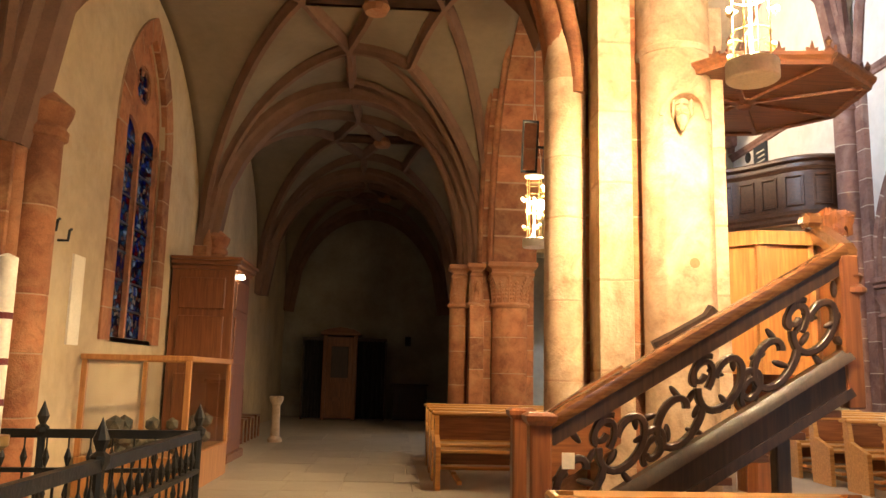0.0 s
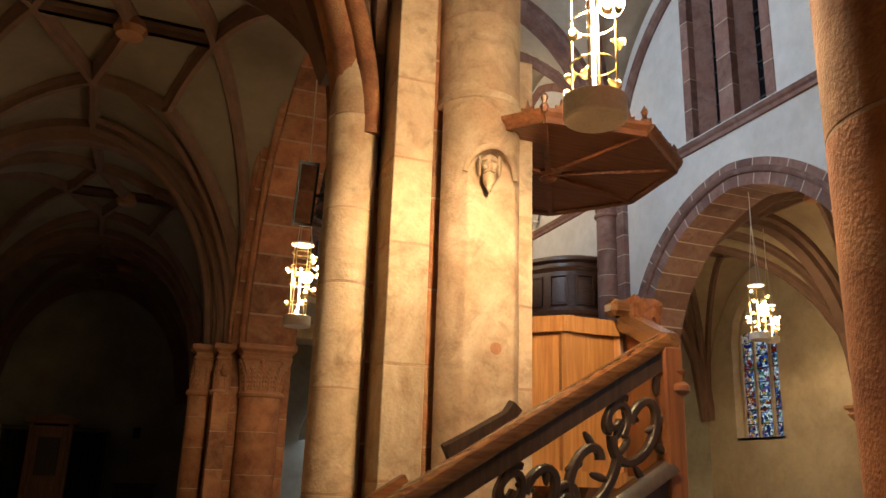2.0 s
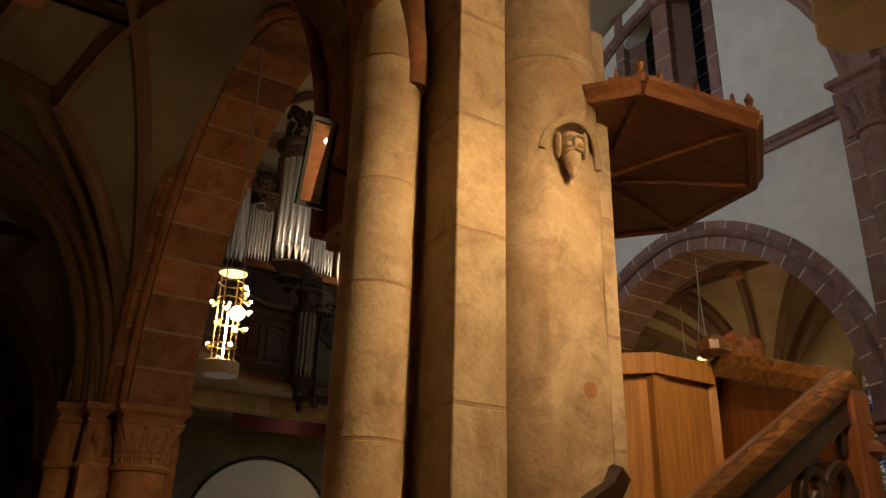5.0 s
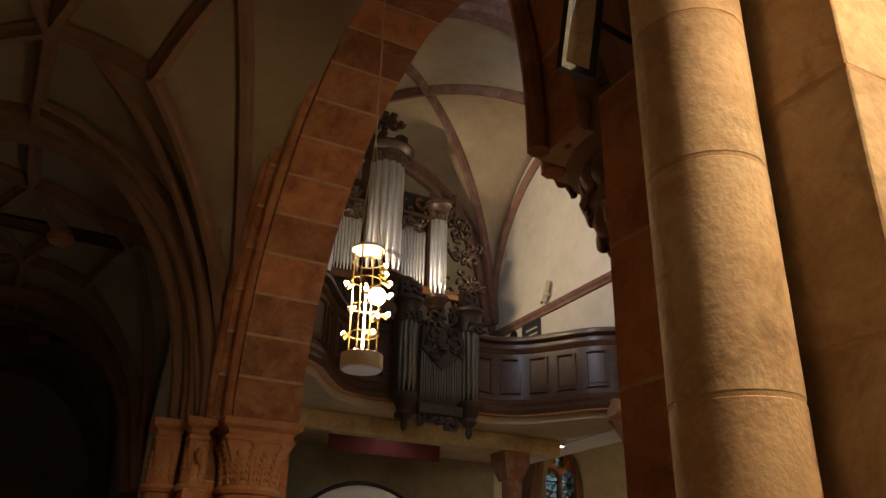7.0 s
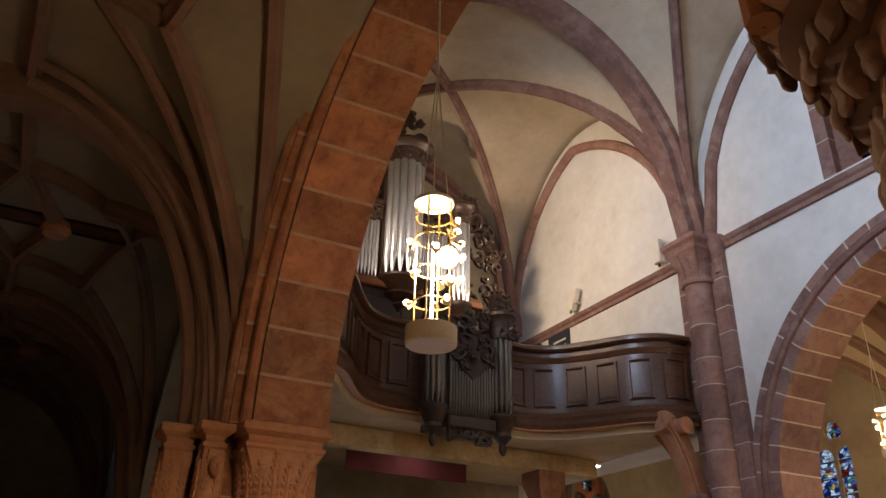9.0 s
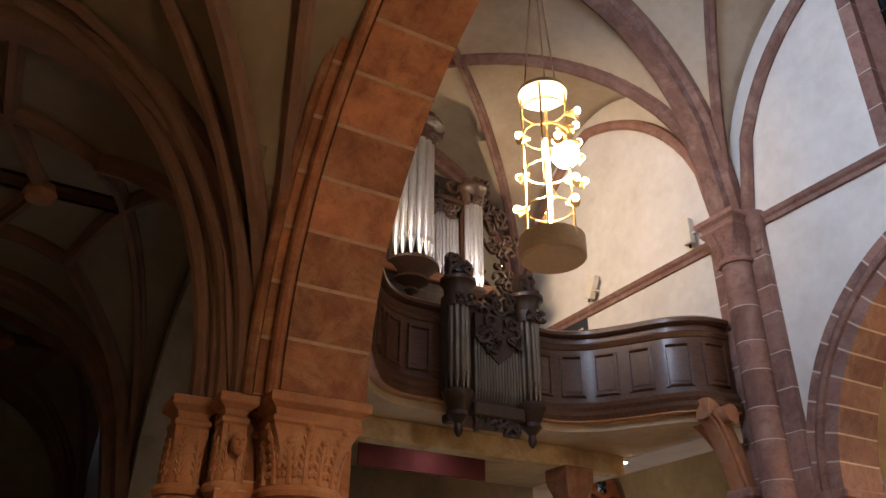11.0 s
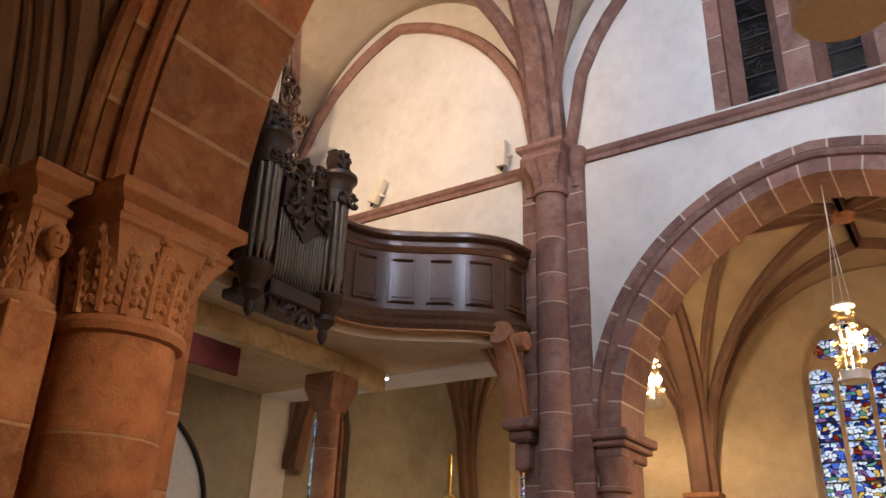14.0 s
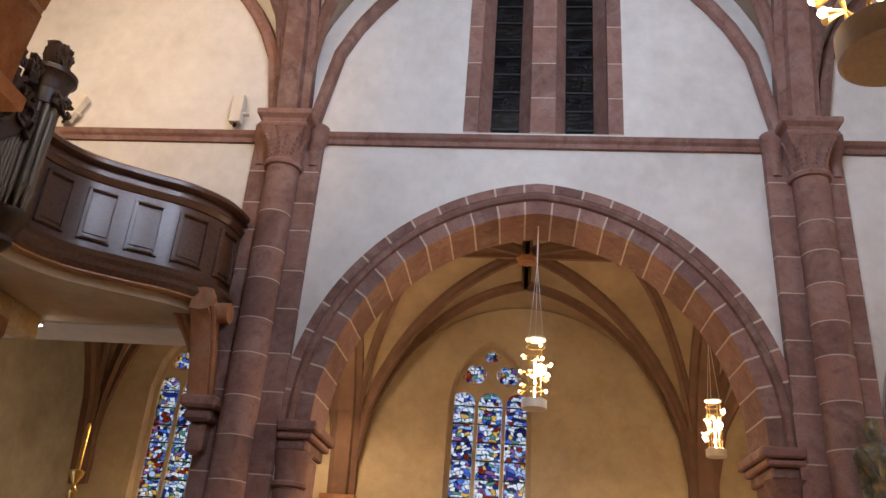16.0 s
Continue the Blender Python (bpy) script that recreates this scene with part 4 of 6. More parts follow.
S_CURVE = [(6.60, 15.0), (7.1, 14.98), (7.55, 14.72), (7.9, 14.25), (8.2, 13.78), (8.55, 13.50), (8.95, 13.42)]
MIDX = 5.85
gallery = thing("organ_gallery", "curved dark oak organ gallery with moulded panels", "gallery", at=(5.85, 15, 4.3))
right = smooth_path([(x, y, 0) for x, y in S_CURVE])
left = [Vector((2 * MIDX - p.x, p.y, 0)) for p in right][::-1]
plan = left + right
for name, z0, z1, d0, d1, m in (("parapet_wall", 4.43, 5.70, -0.05, 0.05, DARK_X),):
    part(name, sweep(bmesh.new(), [p + Vector((0, 0, 0)) for p in plan], [(d0, z0), (d1, z0), (d1, z1), (d0, z1)]), m, gallery, smooth=True)
# outside is towards the nave, at the sweep's right side
part("cap_rail", sweep(bmesh.new(), plan, [(-0.08, 5.67), (0.10, 5.67), (0.14, 5.70), (0.14, 5.75), (0.09, 5.79), (-0.08, 5.79)]), DARK_X, gallery, smooth=True)
part("frieze_moulding", sweep(bmesh.new(), plan, [(0.0, 5.49), (0.07, 5.49), (0.10, 5.55), (0.07, 5.58), (0.0, 5.58)]), DARK_X, gallery, smooth=True)
part("base_moulding", sweep(bmesh.new(), plan, [(0.0, 4.43), (0.12, 4.43), (0.15, 4.49), (0.11, 4.56), (0.13, 4.61), (0.08, 4.69), (0.0, 4.69)]), DARK_X, gallery, smooth=True)
part("gilt_fillet", sweep(bmesh.new(), plan, [(0.0, 4.405), (0.12, 4.405), (0.12, 4.425), (0.0, 4.425)]), OAK, gallery, "thin ochre line", smooth=True)


def stretch(path, s0, s1, n=8):
    """The part of a polyline between two lengths along it."""
    acc = [0.0]
    for p, q in zip(path, path[1:]):
        acc.append(acc[-1] + (q - p).length)
    out = []
    for s in lin(s0, s1, n):
        k = max(i for i in range(len(acc) - 1) if acc[i] <= s + 1e-9)
        f = (s - acc[k]) / max(acc[k + 1] - acc[k], 1e-9)
        out.append(path[k].lerp(path[k + 1], min(f, 1.0)))
    return out


for path in (left, right):
    total = sum((q - p).length for p, q in zip(path, path[1:]))
    for k in range(6):
        s0, s1 = total * k / 6 + 0.075, total * (k + 1) / 6 - 0.075
        part("panel", sweep(bmesh.new(), stretch(path, s0 + 0.05, s1 - 0.05), [(0.03, 4.86), (0.066, 4.86), (0.066, 5.32), (0.03, 5.32)]), DARK_X, gallery, smooth=True)
        fr = bmesh.new()
        for z in (4.78, 5.36):
            sweep(fr, stretch(path, s0, s1), [(0.03, z), (0.078, z + 0.004), (0.092, z + 0.018), (0.078, z + 0.034), (0.03, z + 0.038)])
        for c in (s0, s1 - 0.04):
            sweep(fr, stretch(path, c, c + 0.04, 2), [(0.03, 4.78), (0.09, 4.78), (0.09, 5.398), (0.03, 5.398)])
        part("panel_frame", fr, DARK_X, gallery)
bm = bmesh.new()
prism(bm, [(p.x, p.y) for p in plan] + [(9.1, WEST - 0.02), (2.75, WEST - 0.02)], Matrix.Translation((0, 0, 4.30)), 0.11)
solid("gallery_floor", bm, OCHRE, "plastered underside of the organ gallery", "floor", "structure")
BEAM = mat("flaking_yellow_plaster", (0.62, 0.46, 0.22), 0.85, second=(0.40, 0.27, 0.13), scale=3.0, fine=30, bump=0.3, stains=0.5, bloom=(0.72, 0.62, 0.40), worn=0.8)
solid("gallery_beam", box(2.82, 8.85, 15.60, 15.86, 4.0, 4.298, bevel=0.015), BEAM, "flaking yellow plastered beam under the gallery", "beam", "structure")
bracket = thing("scroll_bracket", "carved sandstone scroll bracket under the gallery", "bracket", at=(8.7, 13.45, 3.2))
sp = []
for i in range(30):
    t = i / 29
    sp.append((8.30 + 0.55 * t ** 0.7, 13.42, 4.42 - 1.0 * t ** 1.4))
part("scroll", sweep(bmesh.new(), sp, [(-0.13, -0.10), (0.13, -0.10), (0.15, 0), (0.13, 0.12), (-0.13, 0.12), (-0.15, 0)], up=Vector((0, 1, 0))), CARVED, bracket, smooth=True)
for k in range(5):
    part("fan_rib", sweep(bmesh.new(), [(8.50 + 0.32 * t, 13.40 + 0.11 * k * (1 - t), 4.38 - 0.9 * t ** 1.3) for t in lin(0, 1, 10)], circle(0.05, 8), up=Vector((0, 1, 0))), CARVED, bracket, smooth=True)
for y in (13.30, 13.42, 13.54):
    part("flute", sweep(bmesh.new(), [(x - 0.06, y, z - 0.05) for x, _, z in sp[2:]], circle(0.03, 8), up=Vector((0, 1, 0))), CARVED, bracket, smooth=True)
part("volute", lathe(bmesh.new(), [(0.03, -0.21), (0.12, -0.19), (0.12, 0.19), (0.03, 0.21)], 18, m=Matrix.Translation((8.54, 13.34, 4.33)) @ Matrix.Rotation(radians(90), 4, "X")), CARVED, bracket, smooth=True)
for z0, z1, o in ((3.28, 3.42, 0.30), (3.14, 3.28, 0.22), (2.8, 3.14, 0.14)):
    part("corbel", box(8.98 - o, 9.12, 13.42 - o * 0.8, 13.42 + o * 0.6, z0 + 0.001, z1, bevel=0.03), PURPLE, bracket)


def pipe_mesh(bm, x, y, r, z0, z1, foot):
    """One organ pipe: pointed foot, mouth and body."""
    lathe(bm, [(r * 0.25, z0), (r * 0.95, z0 + foot), (r, z0 + foot + 0.01), (r, z1), (r * 0.6, z1 + 0.001)], 10, (x, y, 0))
    bx(bm, x - r * 0.6, x + r * 0.6, y - r * 1.05, y - r * 0.7, z0 + foot + 0.02, z0 + foot + 0.02 + r * 1.1)


def ornament(parent, name, x0, x1, z0, z1, y, seed, material, n=16, thick=0.05):
    """Openwork carving of curling leaf scrolls."""
    rnd = random.Random(seed)
    for _ in range(n):
        bm = bmesh.new()
        cx, cz = rnd.uniform(x0, x1), rnd.uniform(z0, z1)
        r, a0, sg = rnd.uniform(0.06, 0.16), rnd.uniform(0, 6.3), rnd.choice((-1, 1))
        pts = []
        for i in range(14):
            a = a0 + sg * i * 0.42
            q = r * (1 - i / 18)
            px, pz = cx + q * math.cos(a), cz + q * math.sin(a)
            pts.append((min(max(px, x0), x1), y + 0.02 * math.sin(i), min(max(pz, z0), z1)))
        sweep(bm, pts, [(-0.022, -thick / 2), (0.022, -thick / 2), (0.03, 0), (0.022, thick / 2), (-0.022, thick / 2)], up=Vector((0, 1, 0)))
        part(name, bm, material, parent, smooth=True)


def round_tower(parent, x, y, r, zc, z0, z1, top, tip, n, orn, seed, tin=None):
    """A half-round pipe tower: corbel, pipes, carved shade and a moulded cornice with a crest."""
    part("tower_foot", lathe(bmesh.new(), [(0.015, tip), (0.05, tip + 0.05), (r * 0.35, tip + 0.10), (r * 0.28, tip + 0.16), (r * 0.8, tip + (z0 - tip) * 0.45), (r * 0.7, tip + (z0 - tip) * 0.55), (r * 1.1, z0 - 0.10), (r * 1.22, z0 - 0.07), (r * 1.22, z0 - 0.02), (r * 1.1, z0)], 20, (x, y, 0)), DARK, parent, smooth=True)
    part("tower_back", box(x - r * 1.02, x + r * 1.02, y, y + r * 0.9, z0, zc), DARK, parent)
    for i in range(n):
        a = math.pi + math.pi * (i + 0.5) / n
        w = math.sin(math.pi * (i + 0.5) / n)
        pr = r * 1.25 / n
        b = bmesh.new()
        pipe_mesh(b, x + (r - pr) * math.cos(a), y + (r - pr) * math.sin(a), pr, z0, z1 - (1 - w) * 0.12, 0.12 + 0.14 * r / 0.3)
        part("pipe", b, tin or TIN, parent, smooth=True)
    part("pipe_shade", lathe(bmesh.new(), [(r * 1.04, z1 - 0.16), (r * 1.06, z1 - 0.02), (r * 1.06, zc), (r * 0.95, zc)], 18, (x, y, 0), a0=math.pi, a1=2 * math.pi), DARK, parent, smooth=True)
    part("cornice", lathe(bmesh.new(), [(r * 1.05, zc - 0.02), (r * 1.12, zc + 0.02), (r * 1.12, zc + 0.08), (r * 1.3, zc + 0.16), (r * 1.45, zc + 0.18), (r * 1.45, zc + 0.23), (r * 1.2, zc + 0.26), (r * 0.8, zc + 0.3)], 22, (x, y, 0)), DARK, parent, smooth=True)
    ornament(parent, "crest", x - r * 1.0, x + r * 1.0, zc + 0.26, top, y - 0.04, seed, DARK, orn, 0.12)
    ornament(parent, "shade_carving", x - r, x + r, z1 - 0.14, zc - 0.02, y - r * 1.02, seed + 1, DARK, 6, 0.03)


def flat(parent, x0, x1, y, z0, zl, zr, n, tin):
    b0 = min(x0, x1)
    for i in range(n):
        f = (i + 0.5) / n
        pr = abs(x1 - x0) / n * 0.44
        b = bmesh.new()
        pipe_mesh(b, b0 + abs(x1 - x0) * f, y, pr, z0, zl + (zr - zl) * f, 0.16)
        part("pipe", b, tin, parent, smooth=True)


OY, OX = 16.5, 5.55
organ = thing("organ", "baroque pipe organ with tin pipes in a dark carved oak case", "organ", at=(OX, OY, 4.34))
part("lower_case", box(OX - 1.55, OX + 1.55, OY + 0.1, OY + 1.4, 4.34, 7.05, bevel=0.02), DARK, organ)
part("back_case", box(OX - 1.4, OX + 1.4, OY + 0.35, OY + 1.3, 7.05, 9.3), DARK, organ)
for z0, z1, o in ((6.98, 7.10, 0.10), (7.10, 7.17, 0.06), (5.6, 5.68, 0.05)):
    part("case_moulding", box(OX - 1.55 - o, OX + 1.55 + o, OY + 0.1 - o, OY + 0.5, z0 + 0.001, z1, bevel=0.015), BROWN_X, organ)
for k in range(4):
    x = OX - 1.4 + 0.72 * k
    part("case_panel", box(x, x + 0.6, OY + 0.07, OY + 0.1, 5.8, 6.8, bevel=0.012), DARK, organ)
round_tower(organ, OX, OY + 0.1, 0.38, 9.72, 7.22, 9.70, 10.85, 6.62, 7, 22, 5)
for s in (-1, 1):
    round_tower(organ, OX + s * 1.18, OY + 0.05, 0.19, 8.78, 7.0, 8.76, 9.12, 6.5, 5, 8, 9 + s)
    flat(organ, OX + s * 0.42, OX + s * 0.96, OY + 0.14, 7.2, 8.35 if s < 0 else 8.6, 8.6 if s < 0 else 8.35, 8, TIN)
    ornament(organ, "flat_carving", *sorted((OX + s * 0.42, OX + s * 0.98)), 8.3, 9.1, OY + 0.08, 30 + s, DARK, 14)
    part("flat_rail", box(*sorted((OX + s * 0.40, OX + s * 0.99)), OY + 0.02, OY + 0.2, 8.62, 8.69), DARK, organ)
    for k in range(5):
        xx = sorted((OX + s * 1.4, OX + s * (2.0 + 0.45 * math.sin(k * 0.9 + 0.3))))
        ornament(organ, "side_carving", *xx, 6.9 + k * 0.5, 7.45 + k * 0.5, OY + 0.3, 40 + k + s * 7, DARK, 12, 0.07)

PY = 14.66
DULL = mat("dull_lead_pipes", (0.20, 0.17, 0.13), 0.42, 0.7, scale=4, fine=30, bump=0.03, spread=0.1)
positive = thing("choir_organ", "small dark oak organ case hung on the gallery front", "organ", at=(MIDX, PY, 4))
part("case", box(5.32, 6.38, PY - 0.02, PY + 0.5, 4.2, 5.75, bevel=0.02), DARK, positive)
for s in (-1, 1):
    round_tower(positive, MIDX - 0.03 + s * 0.565, PY - 0.04, 0.17, 5.80, 4.48, 5.78, 6.36, 3.90, 5, 9, 60 + s, DULL)
flat(positive, 5.48, MIDX, PY - 0.08, 4.42, 5.25, 4.95, 8, DULL)
flat(positive, MIDX, 6.22, PY - 0.08, 4.42, 4.95, 5.25, 8, DULL)
part("shade_board", prism(bmesh.new(), [(5.48, 5.6), (5.48, 5.25), (MIDX, 4.92), (6.22, 5.25), (6.22, 5.6)], Matrix.Translation((0, PY - 0.12, 0)) @ ALONG_X, 0.05), DARK, positive)
ornament(positive, "shade_carving", 5.5, 6.2, 5.05, 5.6, PY - 0.14, 71, DARK, 16, 0.04)
ornament(positive, "crest", 5.55, 6.15, 5.6, 6.0, PY - 0.06, 73, DARK, 12, 0.06)
ornament(positive, "apron", 5.5, 6.2, 4.02, 4.3, PY - 0.05, 75, DARK, 14, 0.06)
part("lower_rail", box(5.46, 6.24, PY - 0.12, PY + 0.02, 4.2, 4.38, bevel=0.02), DARK, positive)

# ---- under the gallery ----
post = thing("gallery_column", "short red sandstone column under the gallery beam", "column", kind="structure", at=(7.85, 15.73, 0))
round_shaft(post, 7.85, 15.73, 0.15, 0.2, 3.55, 0.7, SAND, 81)
part("base", lathe(bmesh.new(), [(0.22, 0), (0.22, 0.12), (0.15, 0.2)], 16, (7.85, 15.73, 0)), SAND, post)
part("cap_block", square_lathe(bmesh.new(), [(0.15, 3.52), (0.17, 3.58), (0.24, 3.78), (0.25, 3.82), (0.25, 3.998)], 7.85, 15.73), SAND, post)
RED = mat("dull_red_cloth", (0.16, 0.03, 0.03), 0.9, scale=5, fine=80, bump=0.1)
solid("red_banner", box(4.72, 6.8, 16.4, 16.44, 3.84, 4.295), RED, "dull red cloth band hanging under the gallery", "banner")
MILK = mat("milky_acrylic", (0.72, 0.76, 0.80), 0.25, scale=2, fine=20, bump=0.02, stains=0.1, coat=0.4)
porch = thing("glazed_porch", "glazed entrance porch with a curved milky roof", "porch", at=(5.6, 17.4, 0))
part("roof", sweep(bmesh.new(), [(5.6 + 1.35 * math.cos(t), 16.9, 2.15 + 1.25 * math.sin(t)) for t in lin(0, math.pi, 20)], [(-0.001, -0.02), (1.45, -0.02), (1.45, 0.02), (-0.001, 0.02)], up=lambda p: Vector((p.x - 5.6, 0, p.z - 2.15)).normalized()), MILK, porch, smooth=True)
part("arch_frame", sweep(bmesh.new(), [(5.6 + 1.38 * math.cos(t), 16.88, 2.15 + 1.28 * math.sin(t)) for t in lin(0, math.pi, 24)], circle(0.035, 6), up=Vector((0, 1, 0))), IRON, porch)
part("lunette", prism(bmesh.new(), [(5.6 + 1.33 * math.cos(t), 2.15 + 1.23 * math.sin(t)) for t in lin(0, math.pi, 20)], Matrix.Translation((0, 16.9, 0)) @ ALONG_X, 0.012), MILK, porch)
CLEAR = stained("pale_door_glass", [(0.85, 0.9, 0.92), (0.9, 0.93, 0.94)])
for k in range(4):
    x = 4.25 + k * 0.675
    part("door_leaf", box(x + 0.03, x + 0.645, 16.9, 16.92, 0.05, 2.1), CLEAR, porch)
    part("door_frame", box(x - 0.02, x + 0.03, 16.87, 16.95, 0, 2.15, bevel=0.008), IRON, porch)
part("door_frame", box(6.95, 7.0, 16.87, 16.95, 0, 2.15, bevel=0.008), IRON, porch)
for name, at in (("exit_light", (5.77, 16.0, 4.25)), ("exit_light", (8.83, 15.68, 4.25))):
    e = thing(name, "small white lit emergency light under the gallery", "light", "emergency lights", at=at)
    part("housing", box(at[0] - 0.14, at[0] + 0.14, at[1] - 0.05, at[1] + 0.05, at[2] - 0.03, at[2] + 0.05, bevel=0.01), WHITE, e)
    part("lens", box(at[0] - 0.12, at[0] + 0.12, at[1] - 0.045, at[1] + 0.04, at[2] - 0.045, at[2] - 0.031), glow("lit_lens", (0.9, 0.95, 1.0), 8.0), e)
    bulb("emergency_light", (at[0], at[1], at[2] - 0.09), 1.5, 0.04, (0.95, 0.95, 0.9))

# music board and clock on the gallery wall, floodlights on the ledge
SLATE = mat("dark_slate", (0.03, 0.035, 0.045), 0.6)
board = thing("hymn_board", "dark number board with rows of white bars", "board", at=(9.1, 16.8, 6.7))
part("panel", box(9.07, 9.125, 16.48, 17.12, 6.2, 6.98), SLATE, board)
for k in range(5):
    part("bar", box(9.062, 9.069, 16.55, 16.95 - 0.06 * (k % 2), 6.30 + 0.12 * k, 6.335 + 0.12 * k), WHITE, board)
clock = thing("wall_clock", "small round white wall clock", "clock", at=(9.1, 17.5, 6.8))
part("dial", lathe(bmesh.new(), [(0.11, 0), (0.11, 0.03)], 20, m=Matrix.Translation((9.13, 17.5, 6.85)) @ Matrix.Rotation(radians(-90), 4, "Y")), WHITE, clock)
part("rim", lathe(bmesh.new(), [(0.12, 0), (0.135, 0.02), (0.12, 0.045), (0.112, 0.045)], 20, m=Matrix.Translation((9.128, 17.5, 6.85)) @ Matrix.Rotation(radians(-90), 4, "Y")), IRON, clock)
for y, tilt in ((13.78, 0), (16.15, 25)):
    f = thing("floodlight", "white box floodlight standing on the string course", "light", "floodlights", at=(8.98, y, STRING + 0.12))
    mm = Matrix.Translation((8.98, y, STRING + 0.30)) @ Matrix.Rotation(radians(tilt), 4, "X")
    for nm, dims, off, mt in (("housing", (0.12, 0.16, 0.44), (0, 0, 0.06), WHITE), ("bracket", (0.03, 0.05, 0.16), (0.0, 0.0, -0.14), IRON), ("arm", (0.08, 0.22, 0.04), (0.02, -0.06, 0.0), WHITE)):
        b = box(-dims[0] / 2, dims[0] / 2, -dims[1] / 2, dims[1] / 2, -dims[2] / 2, dims[2] / 2, bevel=0.01)
        bmesh.ops.transform(b, matrix=mm @ Matrix.Translation(off), verts=b.verts)
        part(nm, b, mt, f)
candle = thing("tall_candlestick", "tall turned gilded candlestick with a candle", "candlestick", at=(10.9, 15.8, 0))
prof = [(0.22, 0), (0.22, 0.06), (0.12, 0.12), (0.05, 0.3)]
for k in range(9):
    z = 0.35 + k * 0.26
    prof += [(0.03, z), (0.065, z + 0.05), (0.07, z + 0.11), (0.03, z + 0.16), (0.028, z + 0.2)]
part("stem", lathe(bmesh.new(), prof + [(0.09, 2.74), (0.1, 2.8), (0.04, 2.82)], 14, (10.9, 15.8, 0)), GOLD, candle, smooth=True)
part("candle", lathe(bmesh.new(), [(0.032, 2.8), (0.032, 3.42), (0.005, 3.46)], 12, (10.9, 15.8, 0)), GOLD, candle, smooth=True)

# unseen fill floodlights added on opposite wall brackets, and the light of all four
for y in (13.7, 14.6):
    f = thing("floodlight", "added unseen white box floodlight on an iron wall bracket", "light", "floodlights", at=(NX1 + 0.02, y, STRING + 0.2))
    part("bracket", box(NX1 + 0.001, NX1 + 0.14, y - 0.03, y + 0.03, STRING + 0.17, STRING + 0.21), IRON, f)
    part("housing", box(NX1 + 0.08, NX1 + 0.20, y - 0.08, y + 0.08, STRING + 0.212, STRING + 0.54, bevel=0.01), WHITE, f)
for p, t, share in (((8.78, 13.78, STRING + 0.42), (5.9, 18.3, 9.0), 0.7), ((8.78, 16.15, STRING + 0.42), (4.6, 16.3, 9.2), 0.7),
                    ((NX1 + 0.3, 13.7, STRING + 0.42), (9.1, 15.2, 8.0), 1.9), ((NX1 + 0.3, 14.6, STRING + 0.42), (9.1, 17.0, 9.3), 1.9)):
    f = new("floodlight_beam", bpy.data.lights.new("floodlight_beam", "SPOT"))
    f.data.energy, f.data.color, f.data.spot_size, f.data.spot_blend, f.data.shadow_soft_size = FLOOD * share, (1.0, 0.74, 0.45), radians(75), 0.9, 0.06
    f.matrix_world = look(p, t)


# ---- pulpit ----
def octagon(cx, cy, r, n=8, turn=22.5):
    return [(cx + r * math.cos(radians(turn + 360 / n * i)), cy + r * math.sin(radians(turn + 360 / n * i))) for i in range(n)]


pulpit = thing("pulpit", "golden oak panelled pulpit beside the tall pier", "pulpit", at=(3.55, 5.42, 0))
CX, CY = 3.55, 5.45
part("floor_board", prism(bmesh.new(), octagon(CX, CY, 0.60), Matrix.Translation((0, 0, 1.42)), 0.10), OAK, pulpit)
part("stem", lathe(bmesh.new(), [(0.30, 0), (0.30, 0.15), (0.16, 0.25), (0.14, 0.9), (0.2, 1.1), (0.45, 1.42)], 8, (CX, CY, 0)), BROWN, pulpit)
cor = octagon(CX, CY, 0.57)
for i in range(8):
    (x0, y0), (x1, y1) = cor[i], cor[(i + 1) % 8]
    d = Vector((x1 - x0, y1 - y0, 0)); L = d.length; d.normalize()
    m = Matrix.Translation((x0, y0, 1.52)) @ Matrix(((d.x, 0, d.y, 0), (d.y, 0, -d.x, 0), (0, 1, 0, 0), (0, 0, 0, 1)))
    part("panel", prism(bmesh.new(), [(0.02, 0), (L - 0.02, 0), (L - 0.02, 0.92), (0.02, 0.92)], m @ Matrix.Translation((0, 0, -0.03)), 0.03), OAK, pulpit)
    part("stile", prism(bmesh.new(), [(-0.03, 0), (0.05, 0), (0.05, 0.95), (-0.03, 0.95)], m @ Matrix.Translation((0, 0, -0.035)), 0.05), OAK, pulpit)
    part("top_rail", prism(bmesh.new(), [(-0.02, 0.92), (L + 0.02, 0.92), (L + 0.02, 1.03), (-0.02, 1.03)], m @ Matrix.Translation((0, 0, -0.04)), 0.075), OAK, pulpit)

